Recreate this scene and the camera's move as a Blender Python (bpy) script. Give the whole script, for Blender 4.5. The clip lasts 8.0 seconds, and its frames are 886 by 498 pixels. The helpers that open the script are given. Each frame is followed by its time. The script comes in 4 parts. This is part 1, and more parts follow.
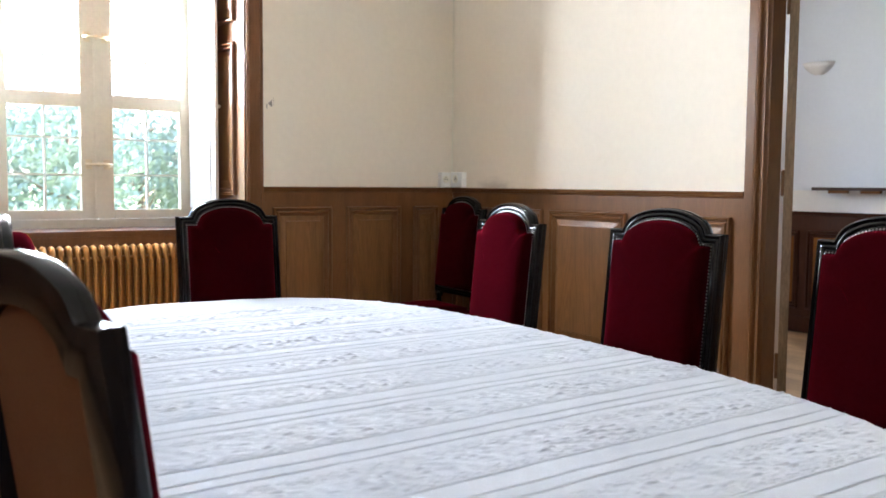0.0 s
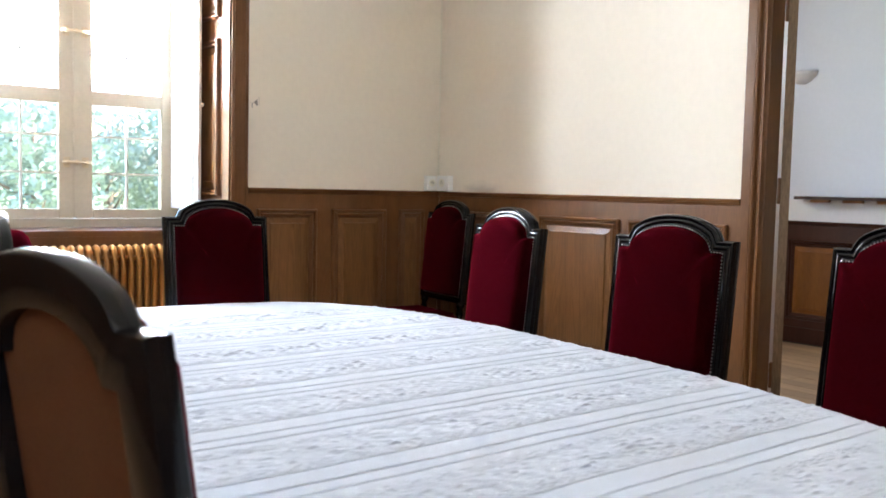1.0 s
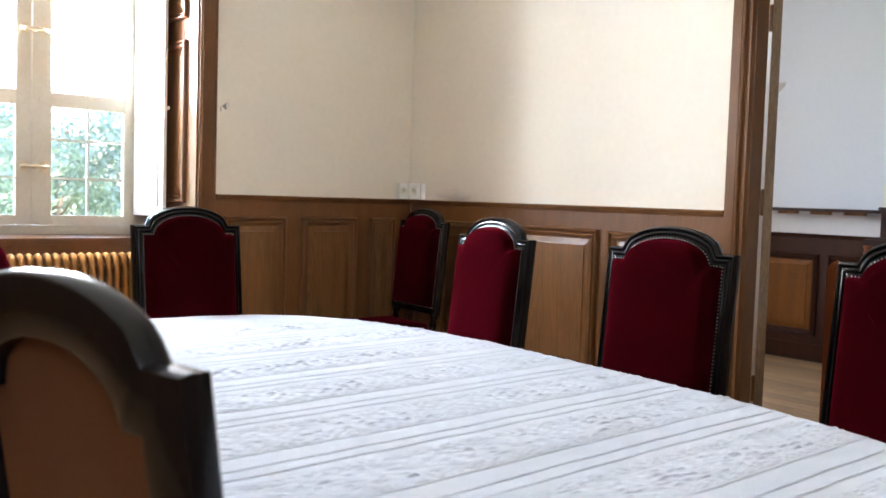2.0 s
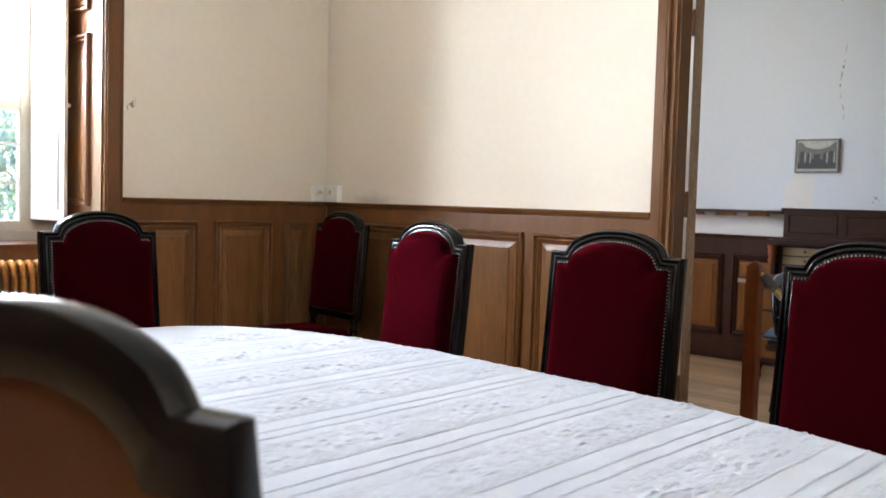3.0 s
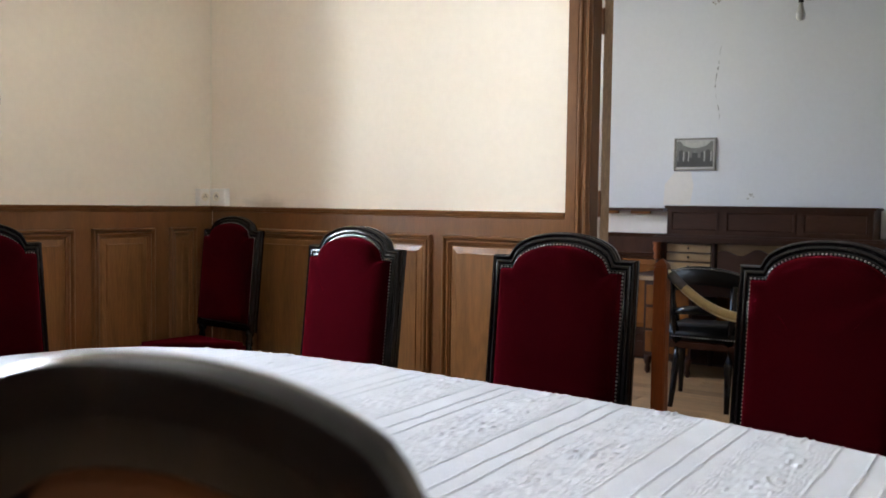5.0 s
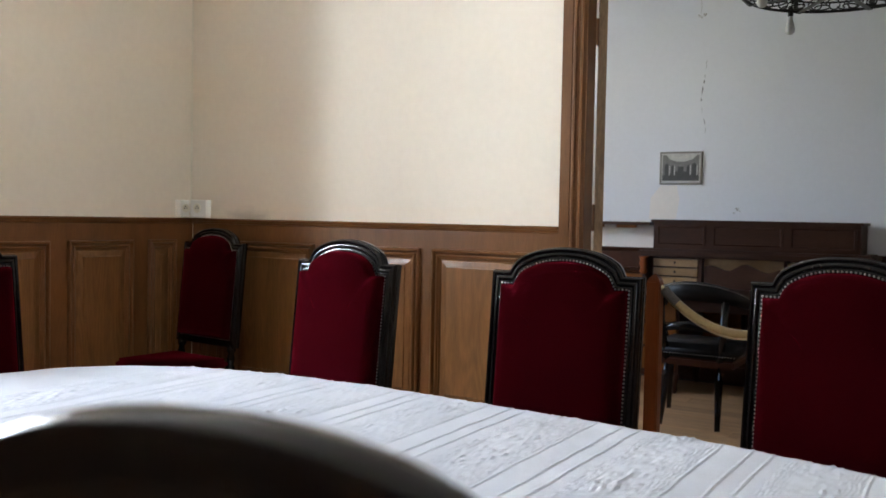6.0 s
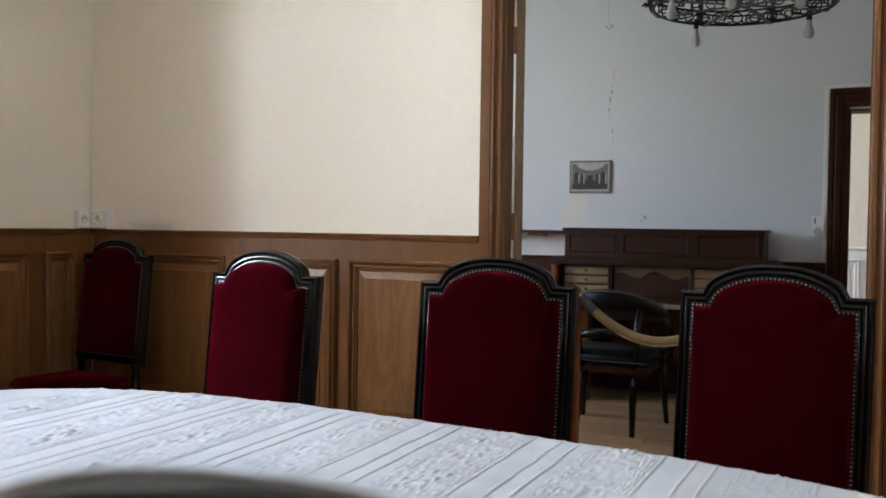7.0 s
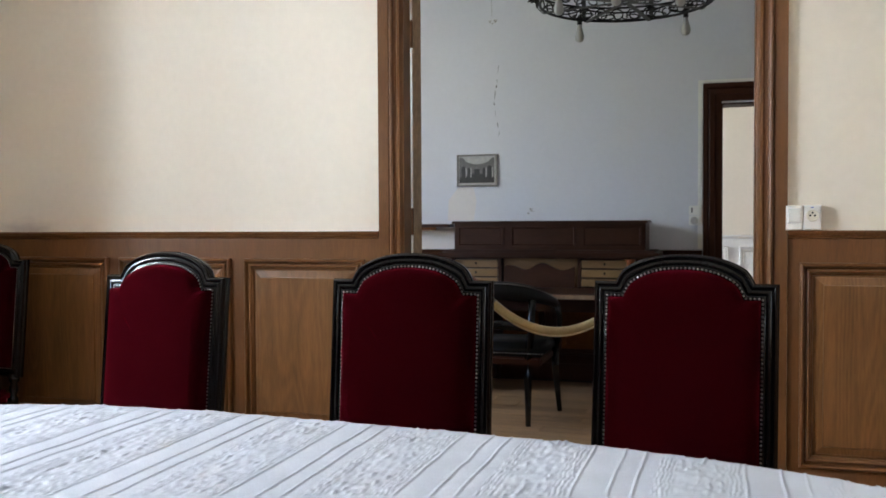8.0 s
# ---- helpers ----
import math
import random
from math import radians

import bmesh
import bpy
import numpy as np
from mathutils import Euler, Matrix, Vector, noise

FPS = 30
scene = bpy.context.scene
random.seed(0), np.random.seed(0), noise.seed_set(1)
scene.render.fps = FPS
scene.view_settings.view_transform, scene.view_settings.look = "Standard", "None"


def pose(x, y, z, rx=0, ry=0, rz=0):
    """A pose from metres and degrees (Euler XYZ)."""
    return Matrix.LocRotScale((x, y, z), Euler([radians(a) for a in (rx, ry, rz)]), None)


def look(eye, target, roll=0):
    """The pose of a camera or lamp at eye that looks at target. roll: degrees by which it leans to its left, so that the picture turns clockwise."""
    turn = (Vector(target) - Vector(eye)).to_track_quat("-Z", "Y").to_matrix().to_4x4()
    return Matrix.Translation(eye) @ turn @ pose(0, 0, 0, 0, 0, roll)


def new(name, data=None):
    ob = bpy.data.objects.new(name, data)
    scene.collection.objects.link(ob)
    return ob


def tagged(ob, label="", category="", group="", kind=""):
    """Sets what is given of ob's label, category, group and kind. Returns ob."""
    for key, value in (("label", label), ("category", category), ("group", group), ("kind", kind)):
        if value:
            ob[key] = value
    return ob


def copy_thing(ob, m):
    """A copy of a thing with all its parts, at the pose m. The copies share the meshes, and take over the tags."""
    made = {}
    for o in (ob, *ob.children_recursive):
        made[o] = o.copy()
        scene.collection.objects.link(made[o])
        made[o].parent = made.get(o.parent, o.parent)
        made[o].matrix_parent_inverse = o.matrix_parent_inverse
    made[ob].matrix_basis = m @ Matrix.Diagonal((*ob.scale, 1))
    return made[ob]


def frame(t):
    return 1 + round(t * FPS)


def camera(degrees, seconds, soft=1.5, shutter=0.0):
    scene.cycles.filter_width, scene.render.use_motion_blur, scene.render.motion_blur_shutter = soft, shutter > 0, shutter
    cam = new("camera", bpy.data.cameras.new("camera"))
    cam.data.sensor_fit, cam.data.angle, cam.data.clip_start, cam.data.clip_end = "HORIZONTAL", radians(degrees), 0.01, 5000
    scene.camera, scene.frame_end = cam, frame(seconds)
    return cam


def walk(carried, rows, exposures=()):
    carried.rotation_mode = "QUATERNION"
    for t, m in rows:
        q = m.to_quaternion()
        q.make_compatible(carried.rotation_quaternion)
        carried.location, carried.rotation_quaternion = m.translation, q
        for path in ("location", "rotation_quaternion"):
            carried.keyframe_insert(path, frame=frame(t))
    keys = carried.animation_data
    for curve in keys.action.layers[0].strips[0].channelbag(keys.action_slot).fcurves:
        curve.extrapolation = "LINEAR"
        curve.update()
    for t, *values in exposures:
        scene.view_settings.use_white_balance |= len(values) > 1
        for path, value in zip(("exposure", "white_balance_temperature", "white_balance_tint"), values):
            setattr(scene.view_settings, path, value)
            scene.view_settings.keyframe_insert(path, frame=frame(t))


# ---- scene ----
cam = camera(52.6, 8.0)
PATH = [
    (0, (5.313, -3.881, 1.263), (3.691, -2.72, 1.118), 0.5),
    (0.5, (5.249, -3.908, 1.258), (3.642, -2.725, 1.115), 0.8),
    (1, (5.158, -3.932, 1.252), (3.579, -2.711, 1.119), 1.3),
    (2.5, (4.88, -3.964, 1.262), (3.428, -2.593, 1.152), 1.8),
    (3, (4.779, -3.995, 1.265), (3.428, -2.524, 1.158), 1.6),
    (3.5, (4.686, -4.048, 1.269), (3.455, -2.475, 1.163), 0.6),
    (4, (4.582, -4.059, 1.268), (3.443, -2.418, 1.161), 0.1),
    (5.5, (4.353, -4.01, 1.271), (3.279, -2.326, 1.179), 1.0),
    (6, (4.29, -3.982, 1.273), (3.248, -2.276, 1.201), 1.1),
    (6.5, (4.236, -3.96, 1.275), (3.261, -2.215, 1.217), 1.0),
    (7, (4.176, -3.945, 1.275), (3.326, -2.136, 1.226), 0.8),
    (7.5, (4.111, -3.952, 1.279), (3.402, -2.083, 1.228), 0.3),
    (8, (4.046, -3.958, 1.278), (3.457, -2.047, 1.218), -0.3),
]
walk(cam, [(t, look(eye, target, roll)) for t, eye, target, roll in PATH], exposures=[(0, 4.95, 6200, 14), (2.5, 5.02, 6300, 14), (4, 4.86, 6450, 14), (5.5, 4.80, 6450, 14), (6.5, 4.53, 6250, 13), (7.5, 4.51, 6250, 13), (8, 4.62, 6200, 13)])
cam.data.dof.use_dof = True
cam.data.dof.focus_distance = 3.2
cam.data.dof.aperture_fstop = 4.5

# ---- light ----
world = bpy.data.worlds.new("sky")
scene.world = world
world.use_nodes = True
wn = world.node_tree
sky = wn.nodes.new("ShaderNodeTexSky")
sky.sky_type = "NISHITA"
sky.sun_disc = False
sky.sun_elevation = radians(42)
sky.sun_rotation = radians(16)
sky.air_density, sky.dust_density, sky.ozone_density = 1.0, 3.0, 0.6
wn.links.new(sky.outputs[0], wn.nodes["Background"].inputs[0])
wn.nodes["Background"].inputs[1].default_value = 0.15

sun = new("sun", bpy.data.lights.new("sun", "SUN"))
sun.data.energy, sun.data.angle, sun.data.color = 5.0, radians(0.5), (1.0, 0.95, 0.88)
sun.matrix_world = look((4.0, 14, 13), (0, 0, 0))


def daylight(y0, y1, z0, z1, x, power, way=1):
    """Daylight in a west opening, or the added east one where way is -1."""
    lamp = new("daylight_and_fill", bpy.data.lights.new("daylight_and_fill", "AREA"))
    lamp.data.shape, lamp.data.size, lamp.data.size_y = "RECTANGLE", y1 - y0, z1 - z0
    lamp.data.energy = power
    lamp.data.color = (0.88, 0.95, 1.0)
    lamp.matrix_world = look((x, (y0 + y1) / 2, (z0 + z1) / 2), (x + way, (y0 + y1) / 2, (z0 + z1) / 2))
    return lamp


daylight(-3.02, -1.84, 1.86, 2.83, -0.76, 11.0)    # the sky in the upper half of the visible window
daylight(0.32, 1.58, 2.2, 2.85, -0.35, 1.15)         # the far room's window
daylight(-4.58, -3.82, 1.92, 2.68, 6.55, 0.42, -1)   # unseen east opening, added as fill for the shaded walls
daylight(3.95, 5.15, 1.0, 2.8, -0.35, 4.5)       # unseen opening, added to brighten the passage

# ---- materials ----
def surface(name, base, rough=0.5, var=0.15, scale=3.0, fine=60.0, bump=0.1, metal=0.0, stretch=(1, 1, 1), sheen=0.0, coat=0.0,
            hue=None, random_tone=0.0, depth=0.002, spec=0.5, rough_var=0.1, sheen_tint=(1, 1, 1), grain=0.0):
    """A plain surface with stains at a large scale and grain at a fine one."""
    m = bpy.data.materials.new(name)
    m.use_nodes = True
    n, l = m.node_tree.nodes, m.node_tree.links
    b = n["Principled BSDF"]
    co = n.new("ShaderNodeTexCoord")
    mp = n.new("ShaderNodeMapping")
    mp.inputs["Scale"].default_value = stretch
    l.new(co.outputs["Object"], mp.inputs[0])
    big, small = n.new("ShaderNodeTexNoise"), n.new("ShaderNodeTexNoise")
    for k, s, d in ((big, scale, 5), (small, fine, 3)):
        k.inputs["Scale"].default_value, k.inputs["Detail"].default_value = s, d
        l.new(mp.outputs[0], k.inputs["Vector"])
    ramp = n.new("ShaderNodeValToRGB")
    dark = [c * (1 - var) for c in base]
    lite = [min(1, c * (1 + var)) for c in (hue or base)]
    ramp.color_ramp.elements[0].position, ramp.color_ramp.elements[1].position = 0.3, 0.7
    ramp.color_ramp.elements[0].color, ramp.color_ramp.elements[1].color = (*dark, 1), (*lite, 1)
    mixf = n.new("ShaderNodeMath")
    mixf.operation = "MULTIPLY_ADD"
    mixf.inputs[1].default_value = 0.45
    l.new(small.outputs["Fac"], mixf.inputs[0])
    half = n.new("ShaderNodeMath")
    half.operation = "MULTIPLY"
    half.inputs[1].default_value = 0.55
    l.new(big.outputs["Fac"], half.inputs[0])
    l.new(half.outputs[0], mixf.inputs[2])
    l.new(mixf.outputs[0], ramp.inputs[0])
    if grain:
        rings = n.new("ShaderNodeTexNoise")
        rings.inputs["Scale"].default_value, rings.inputs["Detail"].default_value = scale * 0.45, 1.0
        l.new(mp.outputs[0], rings.inputs["Vector"])
        last = rings.outputs["Fac"]
        for op, value in (("MULTIPLY", 130.0), ("SINE", 0.0), ("MULTIPLY", grain)):
            step = n.new("ShaderNodeMath")
            step.operation = op
            step.inputs[1].default_value = value
            l.new(last, step.inputs[0])
            last = step.outputs[0]
        add = n.new("ShaderNodeMath")
        add.operation = "ADD"
        l.new(mixf.outputs[0], add.inputs[0])
        l.new(last, add.inputs[1])
        l.new(add.outputs[0], ramp.inputs[0])
    out = ramp.outputs[0]
    if random_tone:
        info = n.new("ShaderNodeObjectInfo")
        hsv = n.new("ShaderNodeHueSaturation")
        rng = n.new("ShaderNodeMapRange")
        rng.inputs["To Min"].default_value, rng.inputs["To Max"].default_value = 1 - random_tone, 1 + random_tone
        l.new(info.outputs["Random"], rng.inputs[0])
        l.new(rng.outputs[0], hsv.inputs["Value"])
        l.new(out, hsv.inputs["Color"])
        out = hsv.outputs[0]
    l.new(out, b.inputs["Base Color"])
    rr = n.new("ShaderNodeMapRange")
    rr.inputs["To Min"].default_value, rr.inputs["To Max"].default_value = max(0.02, rough - rough_var), min(1, rough + rough_var)
    l.new(big.outputs["Fac"], rr.inputs[0])
    l.new(rr.outputs[0], b.inputs["Roughness"])
    b.inputs["Metallic"].default_value = metal
    b.inputs["Specular IOR Level"].default_value = spec
    b.inputs["Sheen Weight"].default_value = sheen
    b.inputs["Sheen Tint"].default_value = (*sheen_tint, 1)
    b.inputs["Coat Weight"].default_value = coat
    b.inputs["Coat Roughness"].default_value = 0.2
    if bump:
        bp = n.new("ShaderNodeBump")
        bp.inputs["Strength"].default_value, bp.inputs["Distance"].default_value = bump, depth
        l.new(small.outputs["Fac"], bp.inputs["Height"])
        l.new(bp.outputs[0], b.inputs["Normal"])
    return m


M = {
    "plaster": surface("cream_plaster", (0.833, 0.758, 0.640), 0.8, 0.03, 0.8, 25, 0.04, hue=(0.843, 0.768, 0.650)),
    "plaster_far": surface("cool_white_plaster", (0.685, 0.685, 0.735), 0.85, 0.03, 0.8, 30, 0.05),
    "ceiling": surface("white_ceiling_plaster", (0.87, 0.845, 0.80), 0.85, 0.04, 1.5, 40, 0.1),
    "panel": surface("brown_grained_paint", (0.155, 0.064, 0.020), 0.34, 0.25, 2.0, 30, 0.08, stretch=(6, 6, 0.7), spec=0.45, grain=0.03),
    "panel_field": surface("lighter_grained_paint", (0.184, 0.082, 0.0265), 0.34, 0.28, 2.2, 26, 0.08, stretch=(6, 6, 0.6), spec=0.45, grain=0.07),
    "panel_dark": surface("dark_walnut_panelling", (0.045, 0.014, 0.006), 0.5, 0.3, 2.0, 30, 0.1, stretch=(6, 6, 0.7), spec=0.15),
    "panel_orange": surface("orange_brown_panelling", (0.170, 0.058, 0.011), 0.5, 0.3, 2.0, 25, 0.1, stretch=(6, 6, 0.6), spec=0.12),
    "ebony": surface("black_ebonised_wood", (0.0045, 0.005, 0.0055), 0.17, 0.4, 5, 70, 0.03, stretch=(3, 3, 1), hue=(0.008, 0.0065, 0.006), spec=0.30, rough_var=0.07),
    "velvet": surface("burgundy_velvet", (0.0185, 0.0007, 0.0015), 0.9, 0.28, 4, 220, 0.2, sheen=0.32, spec=0.0, sheen_tint=(0.45, 0.02, 0.05), depth=0.001),
    "back_cloth": surface("tan_back_upholstery", (0.120, 0.050, 0.022), 0.95, 0.2, 5, 260, 0.25, depth=0.001, spec=0.08),
    "nail": surface("pewter_nail_heads", (0.30, 0.285, 0.26), 0.38, 0.3, 20, 200, 0.0, metal=1.0),
    "brass": surface("worn_brass", (0.66, 0.57, 0.40), 0.32, 0.2, 15, 120, 0.05, metal=1.0),
    "cloth": surface("white_cotton_cloth", (0.525, 0.562, 0.635), 0.9, 0.06, 7, 300, 0.3, sheen=0.15, spec=0.2, depth=0.0015),
    "radiator": surface("gold_brown_radiator_paint", (0.46, 0.215, 0.055), 0.36, 0.25, 6, 60, 0.12, metal=0.5),
    "sash": surface("ivory_window_paint", (0.62, 0.575, 0.46), 0.45, 0.08, 3, 40, 0.1),
    "shutter": surface("white_shutter_paint", (0.80, 0.79, 0.76), 0.5, 0.06, 3, 40, 0.1),
    "floor": surface("worn_oak_planks", (0.34, 0.20, 0.10), 0.6, 0.35, 2.5, 22, 0.15, stretch=(0.8, 8, 8), random_tone=0.18, spec=0.3),
    "floor_base": surface("dark_floor_gap", (0.03, 0.02, 0.014), 0.9, 0.2),
    "desk": surface("dark_mahogany", (0.036, 0.0125, 0.006), 0.45, 0.35, 2.5, 28, 0.08, stretch=(0.8, 5, 5), spec=0.2),
    "desk_light": surface("pale_satinwood_veneer", (0.24, 0.14, 0.058), 0.4, 0.25, 4, 40, 0.08, stretch=(1, 6, 6)),
    "post": surface("varnished_cherry_post", (0.20, 0.050, 0.013), 0.35, 0.25, 3, 30, 0.08, stretch=(6, 6, 0.6), coat=0.1, spec=0.3),
    "rope": surface("gold_satin_cord", (0.42, 0.31, 0.14), 0.5, 0.25, 8, 120, 0.3, sheen=0.3),
    "iron": surface("black_wrought_iron", (0.018, 0.017, 0.017), 0.5, 0.3, 9, 80, 0.2, metal=0.6),
    "bulb": surface("milk_glass_bulb", (0.52, 0.52, 0.51), 0.12, 0.03, 5, 50, 0.0),
    "plastic": surface("white_plastic", (0.84, 0.83, 0.79), 0.35, 0.03, 6, 80, 0.02),
    "ivory_plastic": surface("yellowed_plastic", (0.80, 0.76, 0.64), 0.4, 0.05, 6, 80, 0.02),
    "dark_hole": surface("dark_socket_hole", (0.02, 0.02, 0.02), 0.8, 0.1),
    "blue": surface("blue_sticker", (0.05, 0.10, 0.45), 0.4, 0.05),
    "mark": surface("grey_scuffed_plaster", (0.30, 0.27, 0.24), 0.9, 0.3, 30, 120, 0.3),
    "crack": surface("dark_crack", (0.06, 0.055, 0.055), 0.95, 0.3, 30, 120, 0.2),
    "dull_iron": surface("grey_flat_iron", (0.10, 0.097, 0.095), 0.55, 0.3, 9, 80, 0.2, metal=0.4),
    # also colours the strip that stands for shade below the shelf
    "stain_and_shade": surface("bare_plaster_and_shelf_shade", (0.74, 0.69, 0.665), 0.85, 0.04, 3, 30, 0.05),
    "raw_wood": surface("scraped_door_edge_wood", (0.26, 0.17, 0.10), 0.6, 0.4, 6, 40, 0.2, stretch=(3, 3, 0.8)),
    "photo_dark": surface("photo_print_dark", (0.035, 0.032, 0.03), 0.4, 0.4, 30, 90, 0.0),
    "photo_mid": surface("photo_print_grey", (0.15, 0.14, 0.13), 0.4, 0.35, 25, 90, 0.0),
    "photo_light": surface("photo_print_light", (0.45, 0.43, 0.40), 0.4, 0.2, 25, 90, 0.0),
    "frame_grey": surface("grey_picture_frame", (0.20, 0.18, 0.16), 0.4, 0.2, 10, 60, 0.05),
    "leather": surface("black_leather", (0.010, 0.009, 0.009), 0.5, 0.3, 10, 120, 0.25, spec=0.16),
    "seat_cloth": surface("grey_striped_seat_cloth", (0.13, 0.12, 0.115), 0.8, 0.4, 14, 120, 0.3),
    "grass": surface("grass", (0.085, 0.105, 0.05), 0.9, 0.35, 0.6, 9, 0.3),
    "leaf": surface("green_foliage", (0.13, 0.18, 0.15), 0.6, 0.2, 2, 12, 0.0, random_tone=0.2),
    "bark": surface("tree_bark", (0.10, 0.075, 0.05), 0.9, 0.3, 4, 30, 0.4),
    "stone": surface("pale_stone_sill", (0.45, 0.42, 0.36), 0.8, 0.15, 4, 50, 0.2),
}


def dark_oval(m, at, reach, depth):
    """A soft dark oval with a noisy edge on a plaster wall."""
    n, l = m.node_tree.nodes, m.node_tree.links
    b = n["Principled BSDF"]
    co, mp, ns = n.new("ShaderNodeTexCoord"), n.new("ShaderNodeMapping"), n.new("ShaderNodeTexNoise")
    mp.inputs["Location"].default_value = [-p / r for p, r in zip(at, reach)]
    mp.inputs["Scale"].default_value = [1 / r for r in reach]
    ns.inputs["Scale"].default_value = 1.6
    l.new(co.outputs["Object"], mp.inputs[0])
    l.new(mp.outputs[0], ns.inputs["Vector"])
    ln, ad, mr = n.new("ShaderNodeVectorMath"), n.new("ShaderNodeMath"), n.new("ShaderNodeMapRange")
    ln.operation, ad.operation = "LENGTH", "ADD"
    l.new(mp.outputs[0], ln.inputs[0])
    l.new(ln.outputs["Value"], ad.inputs[0])
    l.new(ns.outputs["Fac"], ad.inputs[1])
    mr.interpolation_type = "SMOOTHSTEP"
    for k, v in zip(("From Min", "From Max", "To Min", "To Max"), (0.5, 1.5, depth, 0.0)):
        mr.inputs[k].default_value = v
    l.new(ad.outputs[0], mr.inputs[0])
    mix = n.new("ShaderNodeMix")
    mix.data_type = "RGBA"
    l.new(mr.outputs[0], mix.inputs["Factor"])
    l.new(b.inputs["Base Color"].links[0].from_socket, mix.inputs["A"])
    mix.inputs["B"].default_value = (0.20, 0.17, 0.14, 1)
    l.new(mix.outputs["Result"], b.inputs["Base Color"])


dark_oval(M["plaster"], (0.50, 0.0, 1.24), (0.26, 0.3, 0.085), 0.42)
gl = bpy.data.materials.new("window_glass")
gl.use_nodes = True
gl.node_tree.nodes["Principled BSDF"].inputs["Transmission Weight"].default_value = 1.0
gl.node_tree.nodes["Principled BSDF"].inputs["Roughness"].default_value = 0.0
gl.node_tree.nodes["Principled BSDF"].inputs["IOR"].default_value = 1.45
M["glass"] = gl


# ---- mesh helpers ----
def part(name, bm, material, parent=None, label="", smooth=False, recalc=True):
    if recalc:
        bmesh.ops.recalc_face_normals(bm, faces=bm.faces)
    me = bpy.data.meshes.new(name)
    bm.to_mesh(me)
    bm.free()
    me.materials.append(M[material])
    if smooth:
        for p in me.polygons:
            p.use_smooth = True
    ob = new(name, me)
    ob.parent = parent
    if label:
        ob["label"] = label
    return ob


def box(bm, a, b, bevel=0.0):
    """A box between two corners, its edges taken off by bevel."""
    lo = Vector([min(p, q) for p, q in zip(a, b)])
    hi = Vector([max(p, q) for p, q in zip(a, b)])
    made = bmesh.ops.create_cube(bm, size=1.0)["verts"]
    for v in made:
        v.co = Vector([lo[i] if v.co[i] < 0 else hi[i] for i in range(3)])
    if bevel:
        edges = list({e for v in made for e in v.link_edges})
        bmesh.ops.bevel(bm, geom=edges, offset=bevel, segments=2, affect="EDGES", clamp_overlap=True)
    return bm


def solid(*boxes, bevel=0.0):
    bm = bmesh.new()
    for a, b in boxes:
        box(bm, a, b, bevel)
    return bm


def north(u, v, h):
    return Vector((u, -h, v))


def west(u, v, h):
    return Vector((h, u, v))


def far_north(u, v, h):
    return Vector((u, FAR - h, v))


def moulding(bm, rect, profile, to, fill=True):
    """A mitred frame round a rectangle: profile rows are (inset, height); fill closes the middle."""
    u0, v0, u1, v1 = rect
    loops = []
    for i, h in profile:
        loops.append([bm.verts.new(to(u, v, h)) for u, v in
                      ((u0 + i, v0 + i), (u1 - i, v0 + i), (u1 - i, v1 - i), (u0 + i, v1 - i))])
    for a, b in zip(loops, loops[1:]):
        for k in range(4):
            bm.faces.new((a[k], a[(k + 1) % 4], b[(k + 1) % 4], b[k]))
    if fill:
        bm.faces.new(loops[-1])
    return bm


def lathe(bm, rows, at=(0, 0, 0), sides=12):
    """A turned shape: rows are (radius, height)."""
    rings = []
    for r, z in rows:
        rings.append([bm.verts.new((at[0] + r * math.cos(2 * math.pi * k / sides), at[1] + r * math.sin(2 * math.pi * k / sides), at[2] + z))
                      for k in range(sides)])
    for a, b in zip(rings, rings[1:]):
        for k in range(sides):
            bm.faces.new((a[k], a[(k + 1) % sides], b[(k + 1) % sides], b[k]))
    bm.faces.new(rings[0])
    bm.faces.new(rings[-1])
    return bm


def tube(bm, pts, r, sides=8, closed=False):
    """A round bar along points."""
    pts = [Vector(p) for p in pts]
    rings = []
    n = len(pts)
    for i, p in enumerate(pts):
        a = pts[(i - 1) % n] if closed or i else p
        b = pts[(i + 1) % n] if closed or i < n - 1 else p
        d = (b - a).normalized()
        side = d.cross(Vector((0, 0, 1)))
        if side.length < 0.05:
            side = d.cross(Vector((0, 1, 0)))
        side.normalize()
        up = side.cross(d)
        rr = r[i] if isinstance(r, (list, tuple)) else r
        rings.append([bm.verts.new(p + rr * (math.cos(2 * math.pi * k / sides) * side + math.sin(2 * math.pi * k / sides) * up)) for k in range(sides)])
    pairs = list(zip(rings, rings[1:])) + ([(rings[-1], rings[0])] if closed else [])
    for a, b in pairs:
        for k in range(sides):
            bm.faces.new((a[k], a[(k + 1) % sides], b[(k + 1) % sides], b[k]))
    if not closed:
        bm.faces.new(rings[0])
        bm.faces.new(rings[-1])
    return bm


def thing(name, label, category, group=""):
    return tagged(new(name), label, category, group)


def setting(ob, label="", category=""):
    return tagged(ob, label, category, kind="structure")


# ---- the rooms ----
FAR = 3.226            # inner face of the far room's end wall
CEIL = 3.35
RAIL = 1.236           # top of the dado
D0, D1 = 2.626, 4.192  # clear doorway
DOOR_TOP = 2.75
WT = 0.10              # partition thickness
X1, Y1 = 6.4, -5.4     # east and south walls
W0, W1, WH = -3.06, -1.60, 2.85   # recess of the visible window

# floors
setting(part("floor", solid(((-0.7, Y1 - 0.3, -0.25), (X1 + 0.3, 7.0, -0.012))), "floor_base"), "dark boards under the worn oak floor", "floor")

